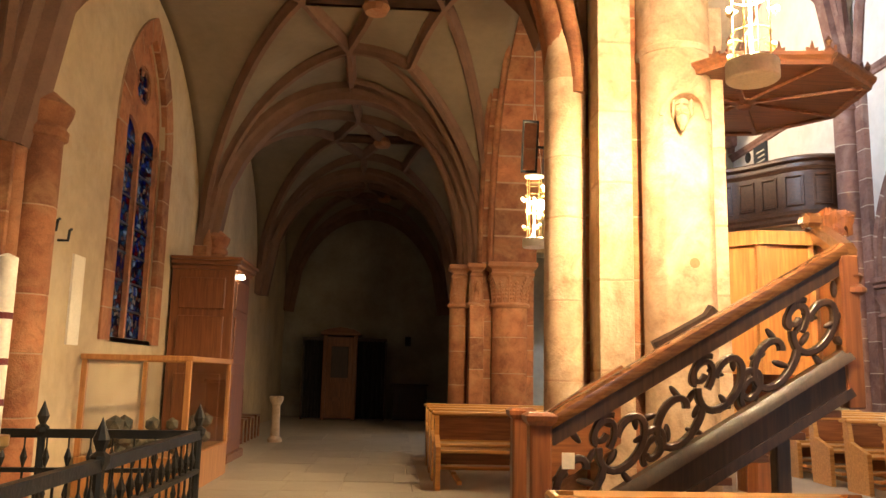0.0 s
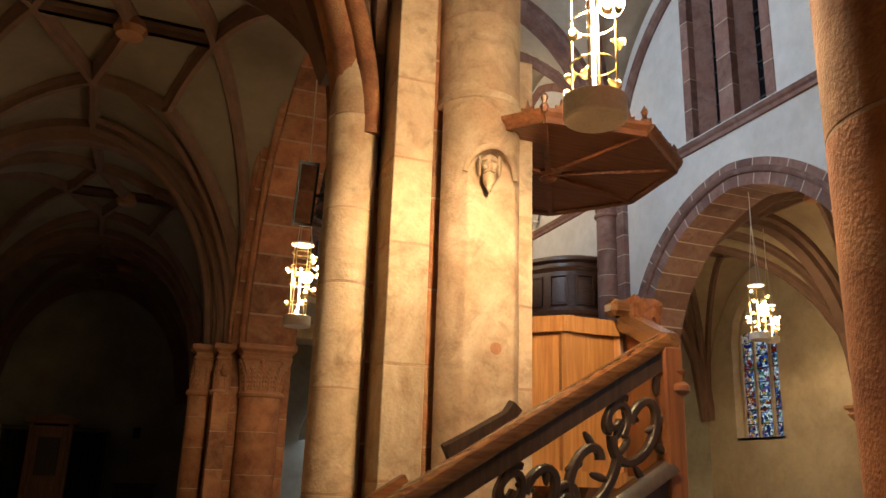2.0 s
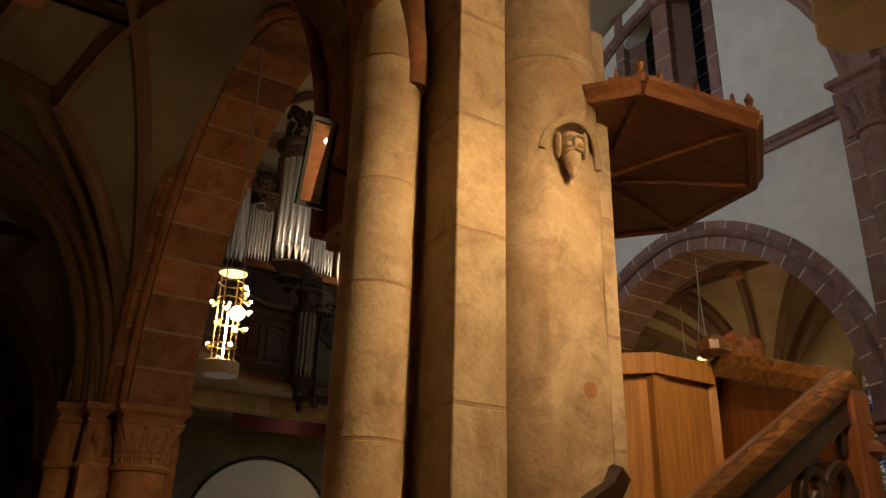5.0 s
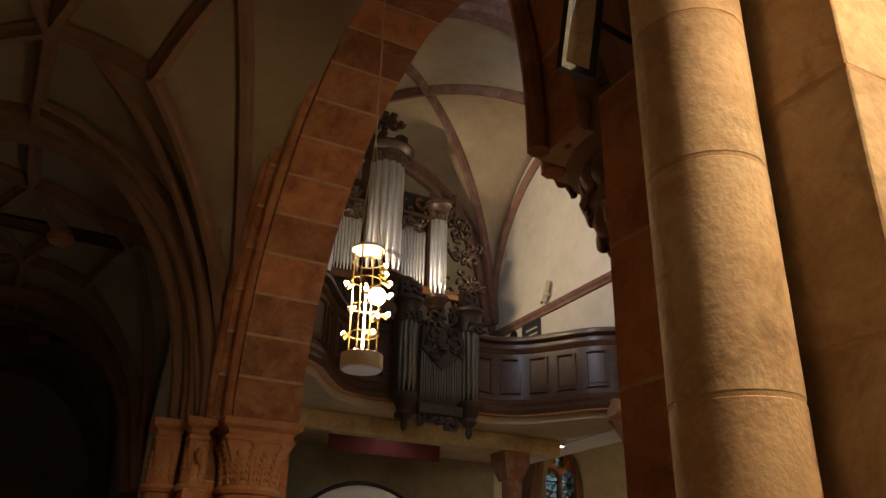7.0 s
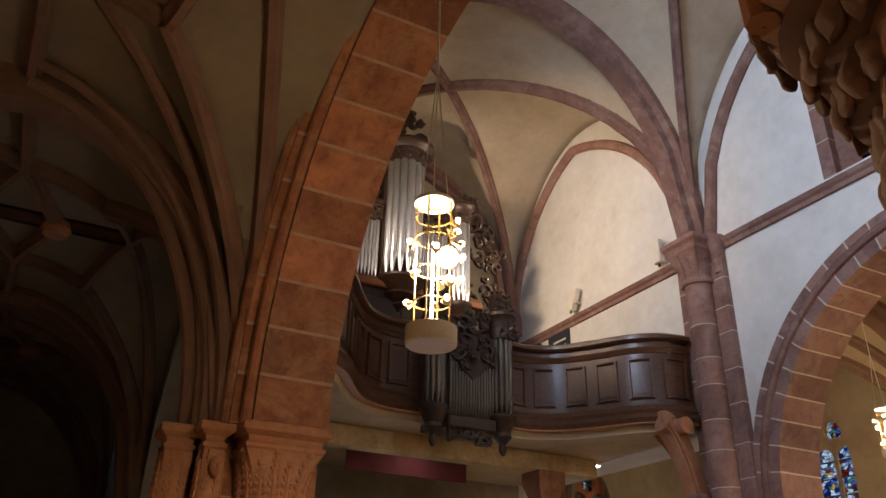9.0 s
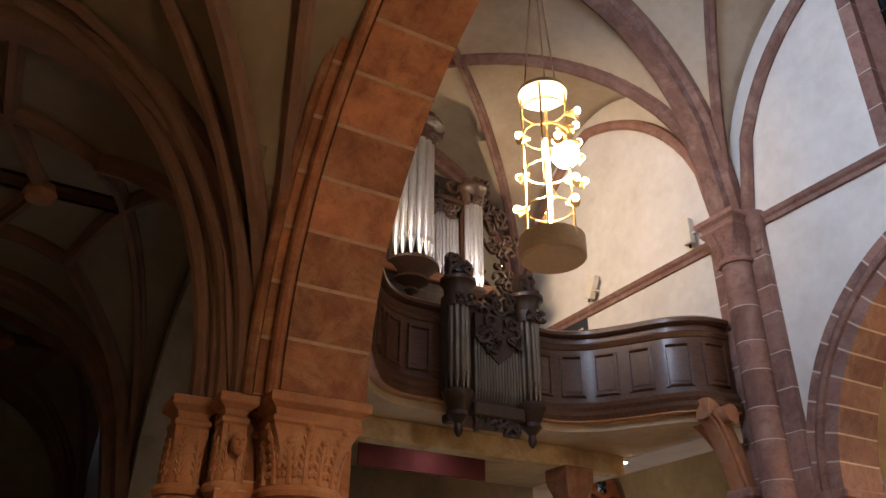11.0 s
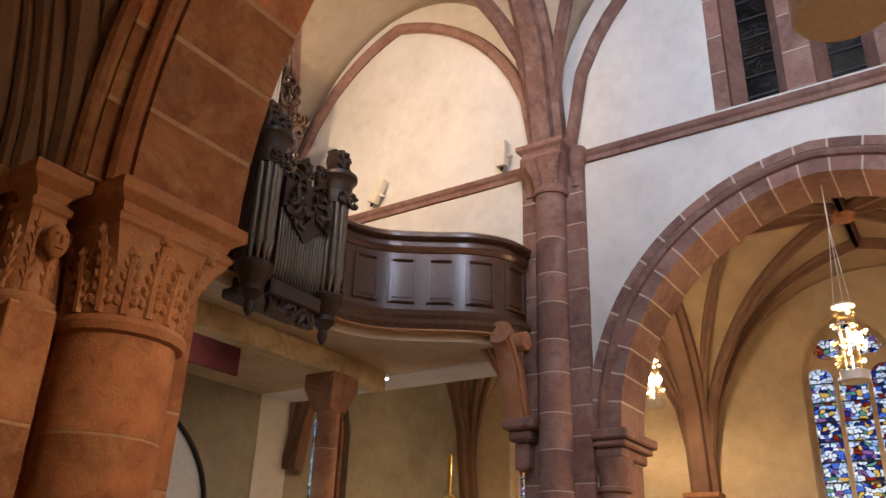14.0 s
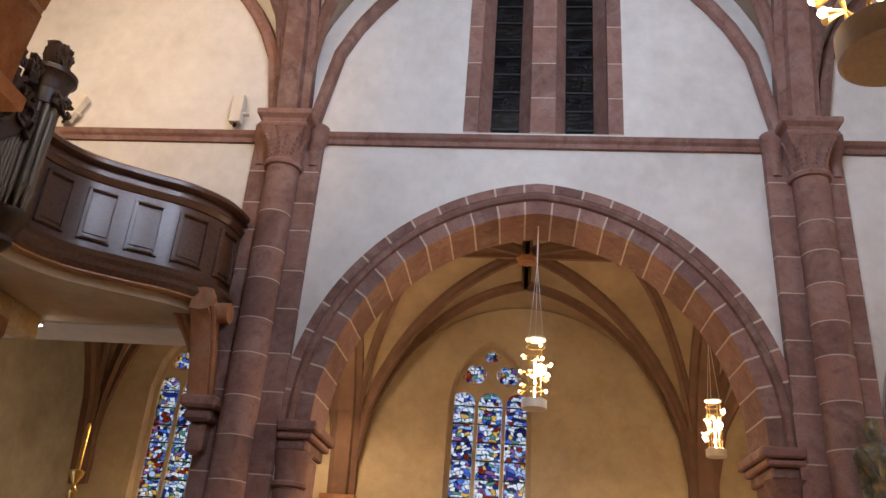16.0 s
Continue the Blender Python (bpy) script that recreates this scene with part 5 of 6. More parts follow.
CANOPY = wood("dark_red_brown_boards", (0.26, 0.095, 0.036), (0.14, 0.05, 0.02), 0.5, 0.12, axis=0)
canopy = thing("pulpit_canopy", "brown wooden octagonal sounding board with a carved crest", "canopy", at=(3.68, 5.25, 3.8))
KX, KY, KR = 3.45, 5.36, 0.97
part("ceiling_board", prism(bmesh.new(), octagon(KX, KY, KR - 0.03, 8, 15), Matrix.Translation((0, 0, 3.78)), 0.05), CANOPY, canopy)
oc = octagon(KX, KY, KR, 8, 15)
for i in range(8):
    (x0, y0), (x1, y1) = oc[i], oc[(i + 1) % 8]
    part("rim", sweep(bmesh.new(), [(x0, y0, 3.78), (x1, y1, 3.78)], [(-0.03, -0.02), (0.02, -0.025), (0.03, 0.01), (0.06, 0.04), (0.065, 0.065), (-0.03, 0.065)]), CANOPY, canopy)
    part("ceiling_rib", sweep(bmesh.new(), [(KX, KY, 3.775), (x0, y0, 3.775)], [(-0.02, -0.02), (0.02, -0.02), (0.02, 0.01), (-0.02, 0.01)]), CANOPY, canopy)
    for k in range(3):
        f = (k + 0.5) / 3
        px, py = x0 + (x1 - x0) * f, y0 + (y1 - y0) * f
        d = math.atan2(y1 - y0, x1 - x0)
        m = Matrix.Translation((px, py, 3.84)) @ Matrix.Rotation(d, 4, "Z") @ Matrix.Rotation(radians(90), 4, "X")
        part("crest_leaf", prism(bmesh.new(), [(-0.09, 0), (0.09, 0), (0.075, 0.03), (0.04, 0.025), (0.045, 0.06), (0.015, 0.05), (0.0, 0.115), (-0.015, 0.05), (-0.045, 0.06), (-0.04, 0.025), (-0.075, 0.03)], m @ Matrix.Translation((0, 0, -0.012)), 0.024), CANOPY, canopy)
    part("finial", lathe(bmesh.new(), [(0.03, 3.83), (0.035, 3.88), (0.015, 3.91), (0.028, 3.95), (0.0, 4.0)], 8, (x0, y0, 0)), CANOPY, canopy)
part("ceiling_boss", lathe(bmesh.new(), [(0.0, 3.70), (0.05, 3.71), (0.07, 3.735), (0.05, 3.75), (0.11, 3.765), (0.11, 3.785)], 16, (KX, KY, 0)), CANOPY, canopy, smooth=True)
part("roof", lathe(bmesh.new(), [(0.93, 3.83), (0.5, 3.93), (0.12, 3.99), (0.02, 4.08)], 8, (KX, KY, 0), m=Matrix.Translation((KX, KY, 0)) @ Matrix.Rotation(radians(15), 4, "Z")), CANOPY, canopy)
part("wall_bracket", box(2.9, 3.15, 5.1, 5.4, 3.70, 3.78, bevel=0.02), CANOPY, canopy)

RAIL_OAK = wood("worn_brown_rail", (0.20, 0.088, 0.03), (0.10, 0.04, 0.014), 0.26, 0.6, axis=0)
# stair that climbs along the pier to the pulpit
stair = thing("pulpit_stair", "dark brown pulpit stair with a carved openwork balustrade", "stair", at=(2.4, 4.35, 0))
P0, P1 = Vector((1.45, 3.95, 1.09)), Vector((3.45, 4.02, 2.26))
UP = Vector((0, 0, 1))


def along(f, dz=0.0, dy=0.0):
    p = P0.lerp(P1, f)
    return Vector((p.x, p.y + dy, p.z + dz))


part("handrail", sweep(bmesh.new(), [along(-0.02), along(0.5, 0.004), along(1.01)], [(-0.05, -0.05), (0.05, -0.05), (0.065, -0.01), (0.06, 0.02), (0.03, 0.04), (-0.03, 0.04), (-0.06, 0.02), (-0.065, -0.01)]), RAIL_OAK, stair, "brown oak handrail worn by touch", smooth=True)
part("under_rail", sweep(bmesh.new(), [along(0, -0.10), along(1, -0.10)], [(-0.035, -0.06), (0.035, -0.06), (0.035, 0.05), (-0.035, 0.05)]), DARK, stair)
part("stringer", sweep(bmesh.new(), [along(0, -0.83), along(1, -0.83)], [(-0.04, -0.12), (0.04, -0.12), (0.04, 0.10), (-0.04, 0.10)]), DARK, stair)
part("stringer_moulding", sweep(bmesh.new(), [along(-0.01, -0.72), along(1.01, -0.72)], [(-0.07, -0.03), (0.08, -0.03), (0.06, 0.02), (0.03, 0.045), (-0.05, 0.045)]), DARK, stair, smooth=True)
part("stringer_foot", sweep(bmesh.new(), [along(0.02, -0.96), along(1.01, -0.96)], [(-0.055, -0.03), (0.065, -0.03), (0.06, 0.03), (-0.05, 0.03)]), DARK, stair, smooth=True)
slope = (P1 - P0).normalized()
nrm = Vector((-slope.z, 0, slope.x)).normalized()


def scroll(cx, cz, r, a0, turns, sgn, w=0.019):
    """A flat carved scroll band in the plane of the balustrade; cx runs along it, cz up from its middle."""
    base = P0 + Vector((0, 0, -0.42))
    pts = []
    n = int(10 + 12 * abs(turns))
    for i in range(n + 1):
        t = i / n
        a = a0 + sgn * turns * 2 * math.pi * t
        q = r * (1 - 0.62 * t)
        pts.append(base + slope * (cx + q * math.cos(a)) + Vector((0, 0, 1)) * (cz + q * math.sin(a)))
    return sweep(bmesh.new(), pts, [(-w, -0.016), (-w * 0.6, -0.024), (w * 0.6, -0.024), (w, -0.016), (w, 0.02), (-w, 0.02)], up=Vector((0, 1, 0)))


LEN = (P1 - P0).length
for k in range(6):
    c = 0.20 + k * (LEN - 0.40) / 5
    s = 1 if k % 2 else -1
    part("scroll", scroll(c, 0.03 * s, 0.215, radians(170 if s > 0 else -10), 0.95, s, 0.024), DARK, stair, smooth=True)
    part("scroll", scroll(c + 0.19, -0.13 * s, 0.12, radians(120 if s > 0 else -60), 0.8, -s, 0.021), DARK, stair, smooth=True)
    part("scroll", scroll(c - 0.17, 0.15 * s, 0.10, radians(40 if s > 0 else 220), 0.75, s, 0.019), DARK, stair, smooth=True)
    for j in range(5):
        a = radians(20 + 72 * j + 35 * k)
        q = 0.12 + 0.11 * (j % 2)
        p = P0 + Vector((0, 0, -0.42)) + slope * (c + q * math.cos(a)) + UP * (q * math.sin(a))
        b = bmesh.new()
        bmesh.ops.create_icosphere(b, subdivisions=2, radius=1.0, matrix=Matrix.Translation(p) @ Matrix.Rotation(-a - 0.7, 4, "Y") @ Matrix.Diagonal((0.062, 0.02, 0.024, 1)))
        part("leaf", b, DARK, stair, smooth=True)
for name, p, h in (("newel", along(-0.03), 1.14), ("newel", along(-0.03, 0, 0.72), 1.14)):
    part(name, box(p.x - 0.07, p.x + 0.07, p.y - 0.07, p.y + 0.07, 0, h - 0.06, bevel=0.015), BROWN, stair)
    part("newel_cap", square_lathe(bmesh.new(), [(0.07, h - 0.08), (0.095, h - 0.05), (0.10, h - 0.02), (0.07, h)], p.x, p.y), BROWN, stair)
pt = along(1.02)
part("top_post", box(pt.x - 0.06, pt.x + 0.07, pt.y - 0.06, pt.y + 0.06, 1.2, 2.22, bevel=0.012), BROWN, stair)
part("post_moulding", lathe(bmesh.new(), [(0.06, 1.95), (0.085, 1.97), (0.085, 2.0), (0.05, 2.03), (0.07, 2.08), (0.05, 2.1)], 12, (pt.x + 0.05, pt.y, 0)), BROWN, stair, smooth=True)
part("turn_rail", sweep(bmesh.new(), [(pt.x + 0.02, pt.y, 2.26), (3.66, 4.5, 2.44), (3.80, 4.88, 2.56)], [(-0.06, -0.07), (0.06, -0.07), (0.07, 0.0), (0.04, 0.05), (-0.04, 0.05), (-0.07, 0.0)]), RAIL_OAK, stair, smooth=True)
part("turn_panel", prism(bmesh.new(), [(0, 1.5), (0.93, 1.5), (0.93, 2.50), (0, 2.20)], Matrix.Translation((3.52, 4.06, 0)) @ Matrix.Rotation(radians(69), 4, "Z") @ ALONG_X, 0.04), BROWN, stair)
part("volute_block", box(3.64, 3.86, 4.78, 4.93, 2.57, 2.69, bevel=0.035), RAIL_OAK, stair)
ornament(stair, "volute_carving", 3.80, 4.0, 2.53, 2.68, 4.84, 91, BROWN, 10, 0.14)
for k in range(8):
    f = (k + 0.3) / 8
    p = along(f, -1.0)
    part("step", box(p.x - 0.16, p.x + 0.13, 4.0, 4.66, max(0.02, p.z - 0.02), max(0.06, p.z + 0.03), bevel=0.006), BROWN_X, stair)
w0, w1 = Vector((1.40, 4.68, 0.98)), Vector((2.12, 4.68, 1.46))
part("wall_board", prism(bmesh.new(), [(1.40, 0.45), (2.12, 0.90), (2.12, 1.40), (1.40, 0.95)], Matrix.Translation((0, 4.66, 0)) @ ALONG_X, 0.04), BROWN_X, stair)
part("wall_board_cap", sweep(bmesh.new(), [(1.36, 4.68, 0.95), (2.14, 4.68, 1.44)], [(-0.04, -0.02), (0.04, -0.02), (0.04, 0.025), (-0.04, 0.025)]), BROWN_X, stair)
part("wall_rail", sweep(bmesh.new(), [(2.40, 4.73, 1.60), (2.55, 4.72, 1.68), (2.80, 4.72, 1.82), (2.86, 4.73, 1.90)], [(-0.03, -0.05), (0.03, -0.05), (0.035, 0.03), (0, 0.05), (-0.03, 0.04)]), DARK, stair, smooth=True)
part("notice", box(1.52, 1.60, 3.88, 3.885, 0.80, 0.90), WHITE, stair, "small white card pinned to the newel")
part("support", box(2.95, 3.05, 4.0, 4.1, 0, 1.25, bevel=0.01), DARK, stair)


# ---- hanging lamps ----
def lamp(x, y, z0, z1, hang, watts, label, n=14, seed=1, up=0.26):
    """A cylinder of brass rods with a disc on top, a drum below and many small bulbs between, on cords."""
    o = thing("hanging_lamp", label, "lamp", "hanging lamps", at=(x, y, z0))
    R = 0.15
    part("drum", lathe(bmesh.new(), [(0.02, z0 + 0.004), (R * 0.92, z0), (R, z0 + 0.01), (R, z0 + 0.11), (R - 0.01, z0 + 0.115), (0.02, z0 + 0.10)], 28, (x, y, 0)), WHITE, o, smooth=True)
    part("top_disc", lathe(bmesh.new(), [(0.02, z1 - 0.02), (R * 0.82, z1 - 0.02), (R * 0.82, z1), (0.02, z1 + 0.01)], 28, (x, y, 0)), WHITE, o, smooth=True)
    for k in range(4):
        a = radians(45 + 90 * k)
        part("rod", lathe(bmesh.new(), [(0.006, z0 + 0.1), (0.006, z1 - 0.01)], 6, (x + R * 0.72 * math.cos(a), y + R * 0.72 * math.sin(a), 0)), BRASS, o)
    for f in (0.28, 0.5, 0.72, 0.88):
        z = z0 + (z1 - z0) * f
        part("hoop", sweep(bmesh.new(), [(x + R * 0.74 * math.cos(t), y + R * 0.74 * math.sin(t), z) for t in lin(0, 2 * math.pi, 16)[:-1]], circle(0.005, 5), closed=True), BRASS, o)
    rnd = random.Random(seed)
    for k in range(n):
        a, z = rnd.uniform(0, 6.28) + k * 2.4, z0 + 0.17 + (z1 - z0 - 0.28) * (k + 0.5) / n
        ux, uy = math.cos(a), math.sin(a)
        q = R * rnd.uniform(0.75, 1.15)
        sp = part("spot", lathe(bmesh.new(), [(0.008, 0.0), (0.014, 0.02), (0.028, 0.055), (0.03, 0.06)], 10, m=look((x + q * ux * 0.8, y + q * uy * 0.8, z), (x + q * ux * 2, y + q * uy * 2, z - 0.05)) @ Matrix.Rotation(math.pi, 4, "X")), BRASS, o)
        b = bmesh.new()
        bmesh.ops.create_icosphere(b, subdivisions=2, radius=0.018, matrix=Matrix.Translation((x + (q * 0.8 + 0.058) * ux, y + (q * 0.8 + 0.058) * uy, z)))
        part("bulb", b, BULB, sp, "glowing warm bulb", smooth=True)
    b = bmesh.new()
    bmesh.ops.create_icosphere(b, subdivisions=3, radius=0.065, matrix=Matrix.Translation((x + 0.06, y - 0.07, z0 + (z1 - z0) * 0.58)))
    part("large_bulb", b, BULB, o, "large glowing bulb", smooth=True)
    part("tube", lathe(bmesh.new(), [(0.008, z0 + 0.12), (0.008, z0 + (z1 - z0) * 0.7)], 8, (x, y, 0)), BULB, o, "glowing light tube")
    top = Vector((x, y, hang))
    knot = Vector((x, y, min(hang - 0.1, z1 + 1.0)))
    part("cord", sweep(bmesh.new(), [knot, top], circle(0.008, 6), up=Vector((1, 0, 0))), WHITE, o)
    for k in range(3):
        a = radians(120 * k)
        part("cord", sweep(bmesh.new(), [(x + 0.1 * math.cos(a), y + 0.1 * math.sin(a), z1), knot], circle(0.004, 5), up=Vector((1, 0, 0))), WHITE, o)
    bulb("lamp_light", (x, y, (z0 + z1) / 2 + 0.05), watts * up, 0.11)
    down = new("spots_light", bpy.data.lights.new("spots_light", "SPOT"))
    down.data.energy, down.data.color, down.data.spot_size, down.data.spot_blend, down.data.shadow_soft_size = watts * 0.85, (1.0, 0.72, 0.38), radians(172), 0.35, 0.09
    down.matrix_world = Matrix.Translation((x, y, (z0 + z1) / 2 + 0.12))
    return o


lamp(2.20, 8.74, 2.98, 3.92, 6.35, LAMP_A, "round brass rod lamp with many lit bulbs under the arch", 15, 3)
lamp(9.44, 9.64, 3.62, 4.49, 6.02, LAMP_B, "round brass rod lamp with many lit bulbs under the far arch", 15, 5)
lamp(2.48, 3.13, 3.08, 4.12, 7.30, LAMP_C, "round brass rod lamp lit brightly before the tall pier", 15, 7, 0.42)
lamp(13.0, 13.1, 4.40, 5.2, 7.0, LAMP_E, "round brass rod lamp in the far aisle", 13, 9)
lamp(12.3, 6.9, 3.75, 4.6, 6.9, LAMP_E, "round brass rod lamp in the far aisle by the window", 13, 11)
lamp(9.44, 2.95, 3.62, 4.50, 5.97, LAMP_B, "round brass rod lamp lit under the next far arch", 13, 13)

# Unseen lamp added east of the walk to brighten the aisle's outer wall.
lamp(2.20, -4.9, 2.98, 3.92, 6.2, 330, "unseen round brass rod lamp with many lit bulbs, added under the east arch", 13, 15, 0.1)

# ---- mirror on the tall pier ----
MIRROR = mat("mirror_glass", (0.75, 0.75, 0.75), 0.03, 1.0, bump=0.0, stains=0.0)
mir = thing("tilted_mirror", "narrow black framed mirror tilted on the pier", "mirror", at=(1.80, 5.6, 3.6))
mm = Matrix(((1, 0, 0, 1.55), (0, -0.25, -0.968, 5.30), (0, 0.968, -0.25, 3.28), (0, 0, 0, 1))) @ Matrix.Diagonal((0.62, 0.9, 1, 1))
part("glass", prism(bmesh.new(), [(-0.085, -0.22), (0.085, -0.22), (0.085, 0.22), (-0.085, 0.22)], mm, 0.008), MIRROR, mir)
for a in ([(-0.11, -0.245), (0.11, -0.245), (0.11, -0.22), (-0.11, -0.22)], [(-0.11, 0.22), (0.11, 0.22), (0.11, 0.245), (-0.11, 0.245)], [(-0.11, -0.22), (-0.085, -0.22), (-0.085, 0.22), (-0.11, 0.22)], [(0.085, -0.22), (0.11, -0.22), (0.11, 0.22), (0.085, 0.22)]):
    part("frame", prism(bmesh.new(), a, mm @ Matrix.Translation((0, 0, -0.012)), 0.03), IRON, mir)
part("bracket", sweep(bmesh.new(), [mm @ Vector((0.09, 0, -0.012)), (1.75, 5.33, 3.28), (1.95, 5.37, 3.30)], circle(0.012, 6)), IRON, mir)

# ---- statue on a bracket by the nave column ----
GILTBLUE = mat("painted_gilt_wood", (0.03, 0.045, 0.045), 0.35, 0.2, second=(0.38, 0.25, 0.07), scale=9, fine=40, bump=0.2, stains=0.3)
st = bmesh.new()
prof = [(0.17, 2.32), (0.19, 2.42), (0.17, 2.75), (0.19, 3.0), (0.20, 3.12), (0.17, 3.22), (0.07, 3.27), (0.075, 3.31), (0.09, 3.38), (0.07, 3.47), (0.03, 3.52)]
lathe(st, prof, 26, (8.66, 6.2, 0))
for v in st.verts:
    d = Vector((v.co.x - 8.66, v.co.y - 6.2, 0))
    a = math.atan2(d.y, d.x)
    v.co += d * (0.16 * math.sin(a * 7 + v.co.z * 3) if v.co.z < 3.2 else 0.0)
lathe(st, [(0.05, 0), (0.06, 0.3), (0.03, 0.36)], 10, m=Matrix.Translation((8.52, 6.28, 2.85)) @ Matrix.Rotation(radians(-25), 4, "X"))
solid("statue", st, GILTBLUE, "dark gilded wooden statue on a wall bracket", "statue", smooth=True)
sb = thing("statue_bracket", "carved stone bracket under the statue", "bracket", at=(8.66, 6.2, 2.2))
part("shelf", lathe(bmesh.new(), [(0.03, 1.9), (0.10, 2.0), (0.16, 2.15), (0.22, 2.2), (0.23, 2.3), (0.21, 2.32)], 18, (8.66, 6.2, 0)), CARVED, sb, smooth=True)

# ---- aisle wall: responds, cabinet, showcase, railing ----
for y in (5.7, 12.5, -1.5):
    r = thing("wall_respond", "warm sandstone wall shaft that carries the aisle ribs", "respond", "aisle responds", "structure", at=(-2.6, y, 0))
    square_shaft(r, -2.93, -2.70, y - 0.34, y + 0.34, 0, 3.4, 0.52, SAND, 21)
    round_shaft(r, -2.64, y, 0.18, 0.2, 3.35, 0.6, SAND, 22)
    part("base", box(-2.92, -2.32, y - 0.55, y + 0.55, 0, 0.2, bevel=0.03), SAND, r)
    part("cap", lathe(bmesh.new(), [(0.18, 3.28), (0.215, 3.30), (0.22, 3.36), (0.19, 3.40), (0.24, 3.52), (0.25, 3.58), (0.08, 3.72)], 20, (-2.64, y, 0)), SAND, r, smooth=True)
    for dy in (-0.22, 0.22):
        part("side_shaft", lathe(bmesh.new(), [(0.075, 0.2), (0.075, 3.5), (0.02, 3.7)], 10, (-2.72, y + dy, 0)), SAND, r, smooth=True)
for x, sg in ((FAR - 0.12, -1), (FX1 + 0.12, 1)):
    for y in (13.1, 6.4, -0.3):
        r = thing("wall_respond", "brown sandstone half column that carries the far aisle ribs", "respond", "far aisle responds", "structure", at=(x, y, 0))
        round_shaft(r, x, y, 0.20, 0.2, 2.62, 0.5, SAND, 25)
        part("base", box(x - 0.3, x + 0.3, y - 0.3, y + 0.3, 0, 0.2, bevel=0.03), SAND, r)
        capital(r, x, y, 0.20, 0.33, 2.62, 3.26, 5)
solid("notice_sheet", box(-2.42, -2.40, 6.05, 6.30, 1.55, 2.35), WHITE, "long white paper sheet fixed to the wall shaft", "notice")
for yy, zz in ((6.9, 2.6), (6.6, 2.65)):
    hk = thing("wall_hook", "small black iron hook on the wall", "hook", at=(-2.91, yy, zz))
    part("hook", sweep(bmesh.new(), [(-2.92, yy, zz), (-2.82, yy, zz), (-2.81, yy, zz + 0.1), (-2.81, yy + 0.04, zz + 0.12)], circle(0.015, 6)), IRON, hk)

cab = thing("cabinet", "tall red brown wooden cabinet with panelled sides", "cabinet", at=(-2.4, 11.5, 0))
part("body", box(-2.88, -1.95, 10.9, 12.1, 0.12, 2.86, bevel=0.01), BROWN, cab)
part("plinth", box(-2.89, -1.90, 10.85, 12.15, 0, 0.13, bevel=0.015), BROWN_X, cab)
for z0, z1, o in ((2.84, 2.91, 0.04), (2.91, 2.98, 0.09), (2.98, 3.03, 0.13)):
    part("cornice", box(-2.89, -1.95 + o, 10.9 - o, 12.1 + o, z0 + 0.001, z1, bevel=0.012), BROWN_X, cab)
for z0, z1 in ((0.3, 1.3), (1.45, 2.15), (2.25, 2.72)):
    part("front_panel", box(-2.76, -2.08, 10.875, 10.905, z0, z1, bevel=0.012), BROWN, cab)
    part("side_panel", box(-1.955, -1.925, 11.02, 11.98, z0, z1, bevel=0.012), BROWN, cab)
part("lamp", box(-1.93, -1.84, 10.98, 11.1, 2.72, 2.79, bevel=0.01), glow("lit_strip", (1, 0.85, 0.6), 6.0), cab, "small lit lamp on the cabinet")

GLASS = bpy.data.materials.new("showcase_glass")
GLASS.use_nodes = True
g = GLASS.node_tree.nodes["Principled BSDF"]
g.inputs["Transmission Weight"].default_value, g.inputs["Roughness"].default_value, g.inputs["IOR"].default_value = 1.0, 0.02, 1.15
case = thing("glass_showcase", "glass showcase in a golden wood frame with a dark model inside", "showcase", at=(-2.3, 8.8, 0))
X0, X1, Y0, Y1 = -2.88, -1.72, 7.7, 9.9
part("base", box(X0, X1, Y0, Y1, 0.0, 0.42, bevel=0.01), OAK, case)
for x in (X0, X1 - 0.06):
    for y in (Y0, Y1 - 0.06):
        part("post", box(x, x + 0.06, y, y + 0.06, 0.42, 1.44, bevel=0.006), OAK, case)
for y in (Y0, Y1 - 0.06):
    part("rail", box(X0 - 0.015, X1 + 0.015, y - 0.01, y + 0.07, 1.44, 1.50, bevel=0.008), OAK, case)
for x in (X0, X1 - 0.06):
    part("rail", box(x - 0.01, x + 0.07, Y0 + 0.071, Y1 - 0.071, 1.441, 1.499, bevel=0.008), OAK, case)
for b in (box(X0 + 0.06, X1 - 0.06, Y0 + 0.02, Y0 + 0.026, 0.43, 1.435), box(X1 - 0.03, X1 - 0.024, Y0 + 0.07, Y1 - 0.07, 0.43, 1.435), box(X0 + 0.06, X1 - 0.06, Y0 + 0.08, Y1 - 0.08, 1.45, 1.456)):
    p = part("pane", b, GLASS, case)
    p.visible_shadow = False
bm = bmesh.new()
rnd = random.Random(4)
for k in range(26):
    x, y, s = rnd.uniform(X0 + 0.15, X1 - 0.15), rnd.uniform(Y0 + 0.2, Y1 - 0.2), rnd.uniform(0.04, 0.12)
    bmesh.ops.create_icosphere(bm, subdivisions=1, radius=s, matrix=Matrix.Translation((x, y, 0.42 + s * rnd.uniform(0.4, 3.0))))
MODEL = mat("dark_model", (0.05, 0.055, 0.045), 0.7, second=(0.18, 0.14, 0.08), scale=9, stains=0.5)
part("model", bm, MODEL, case, "dark model landscape")

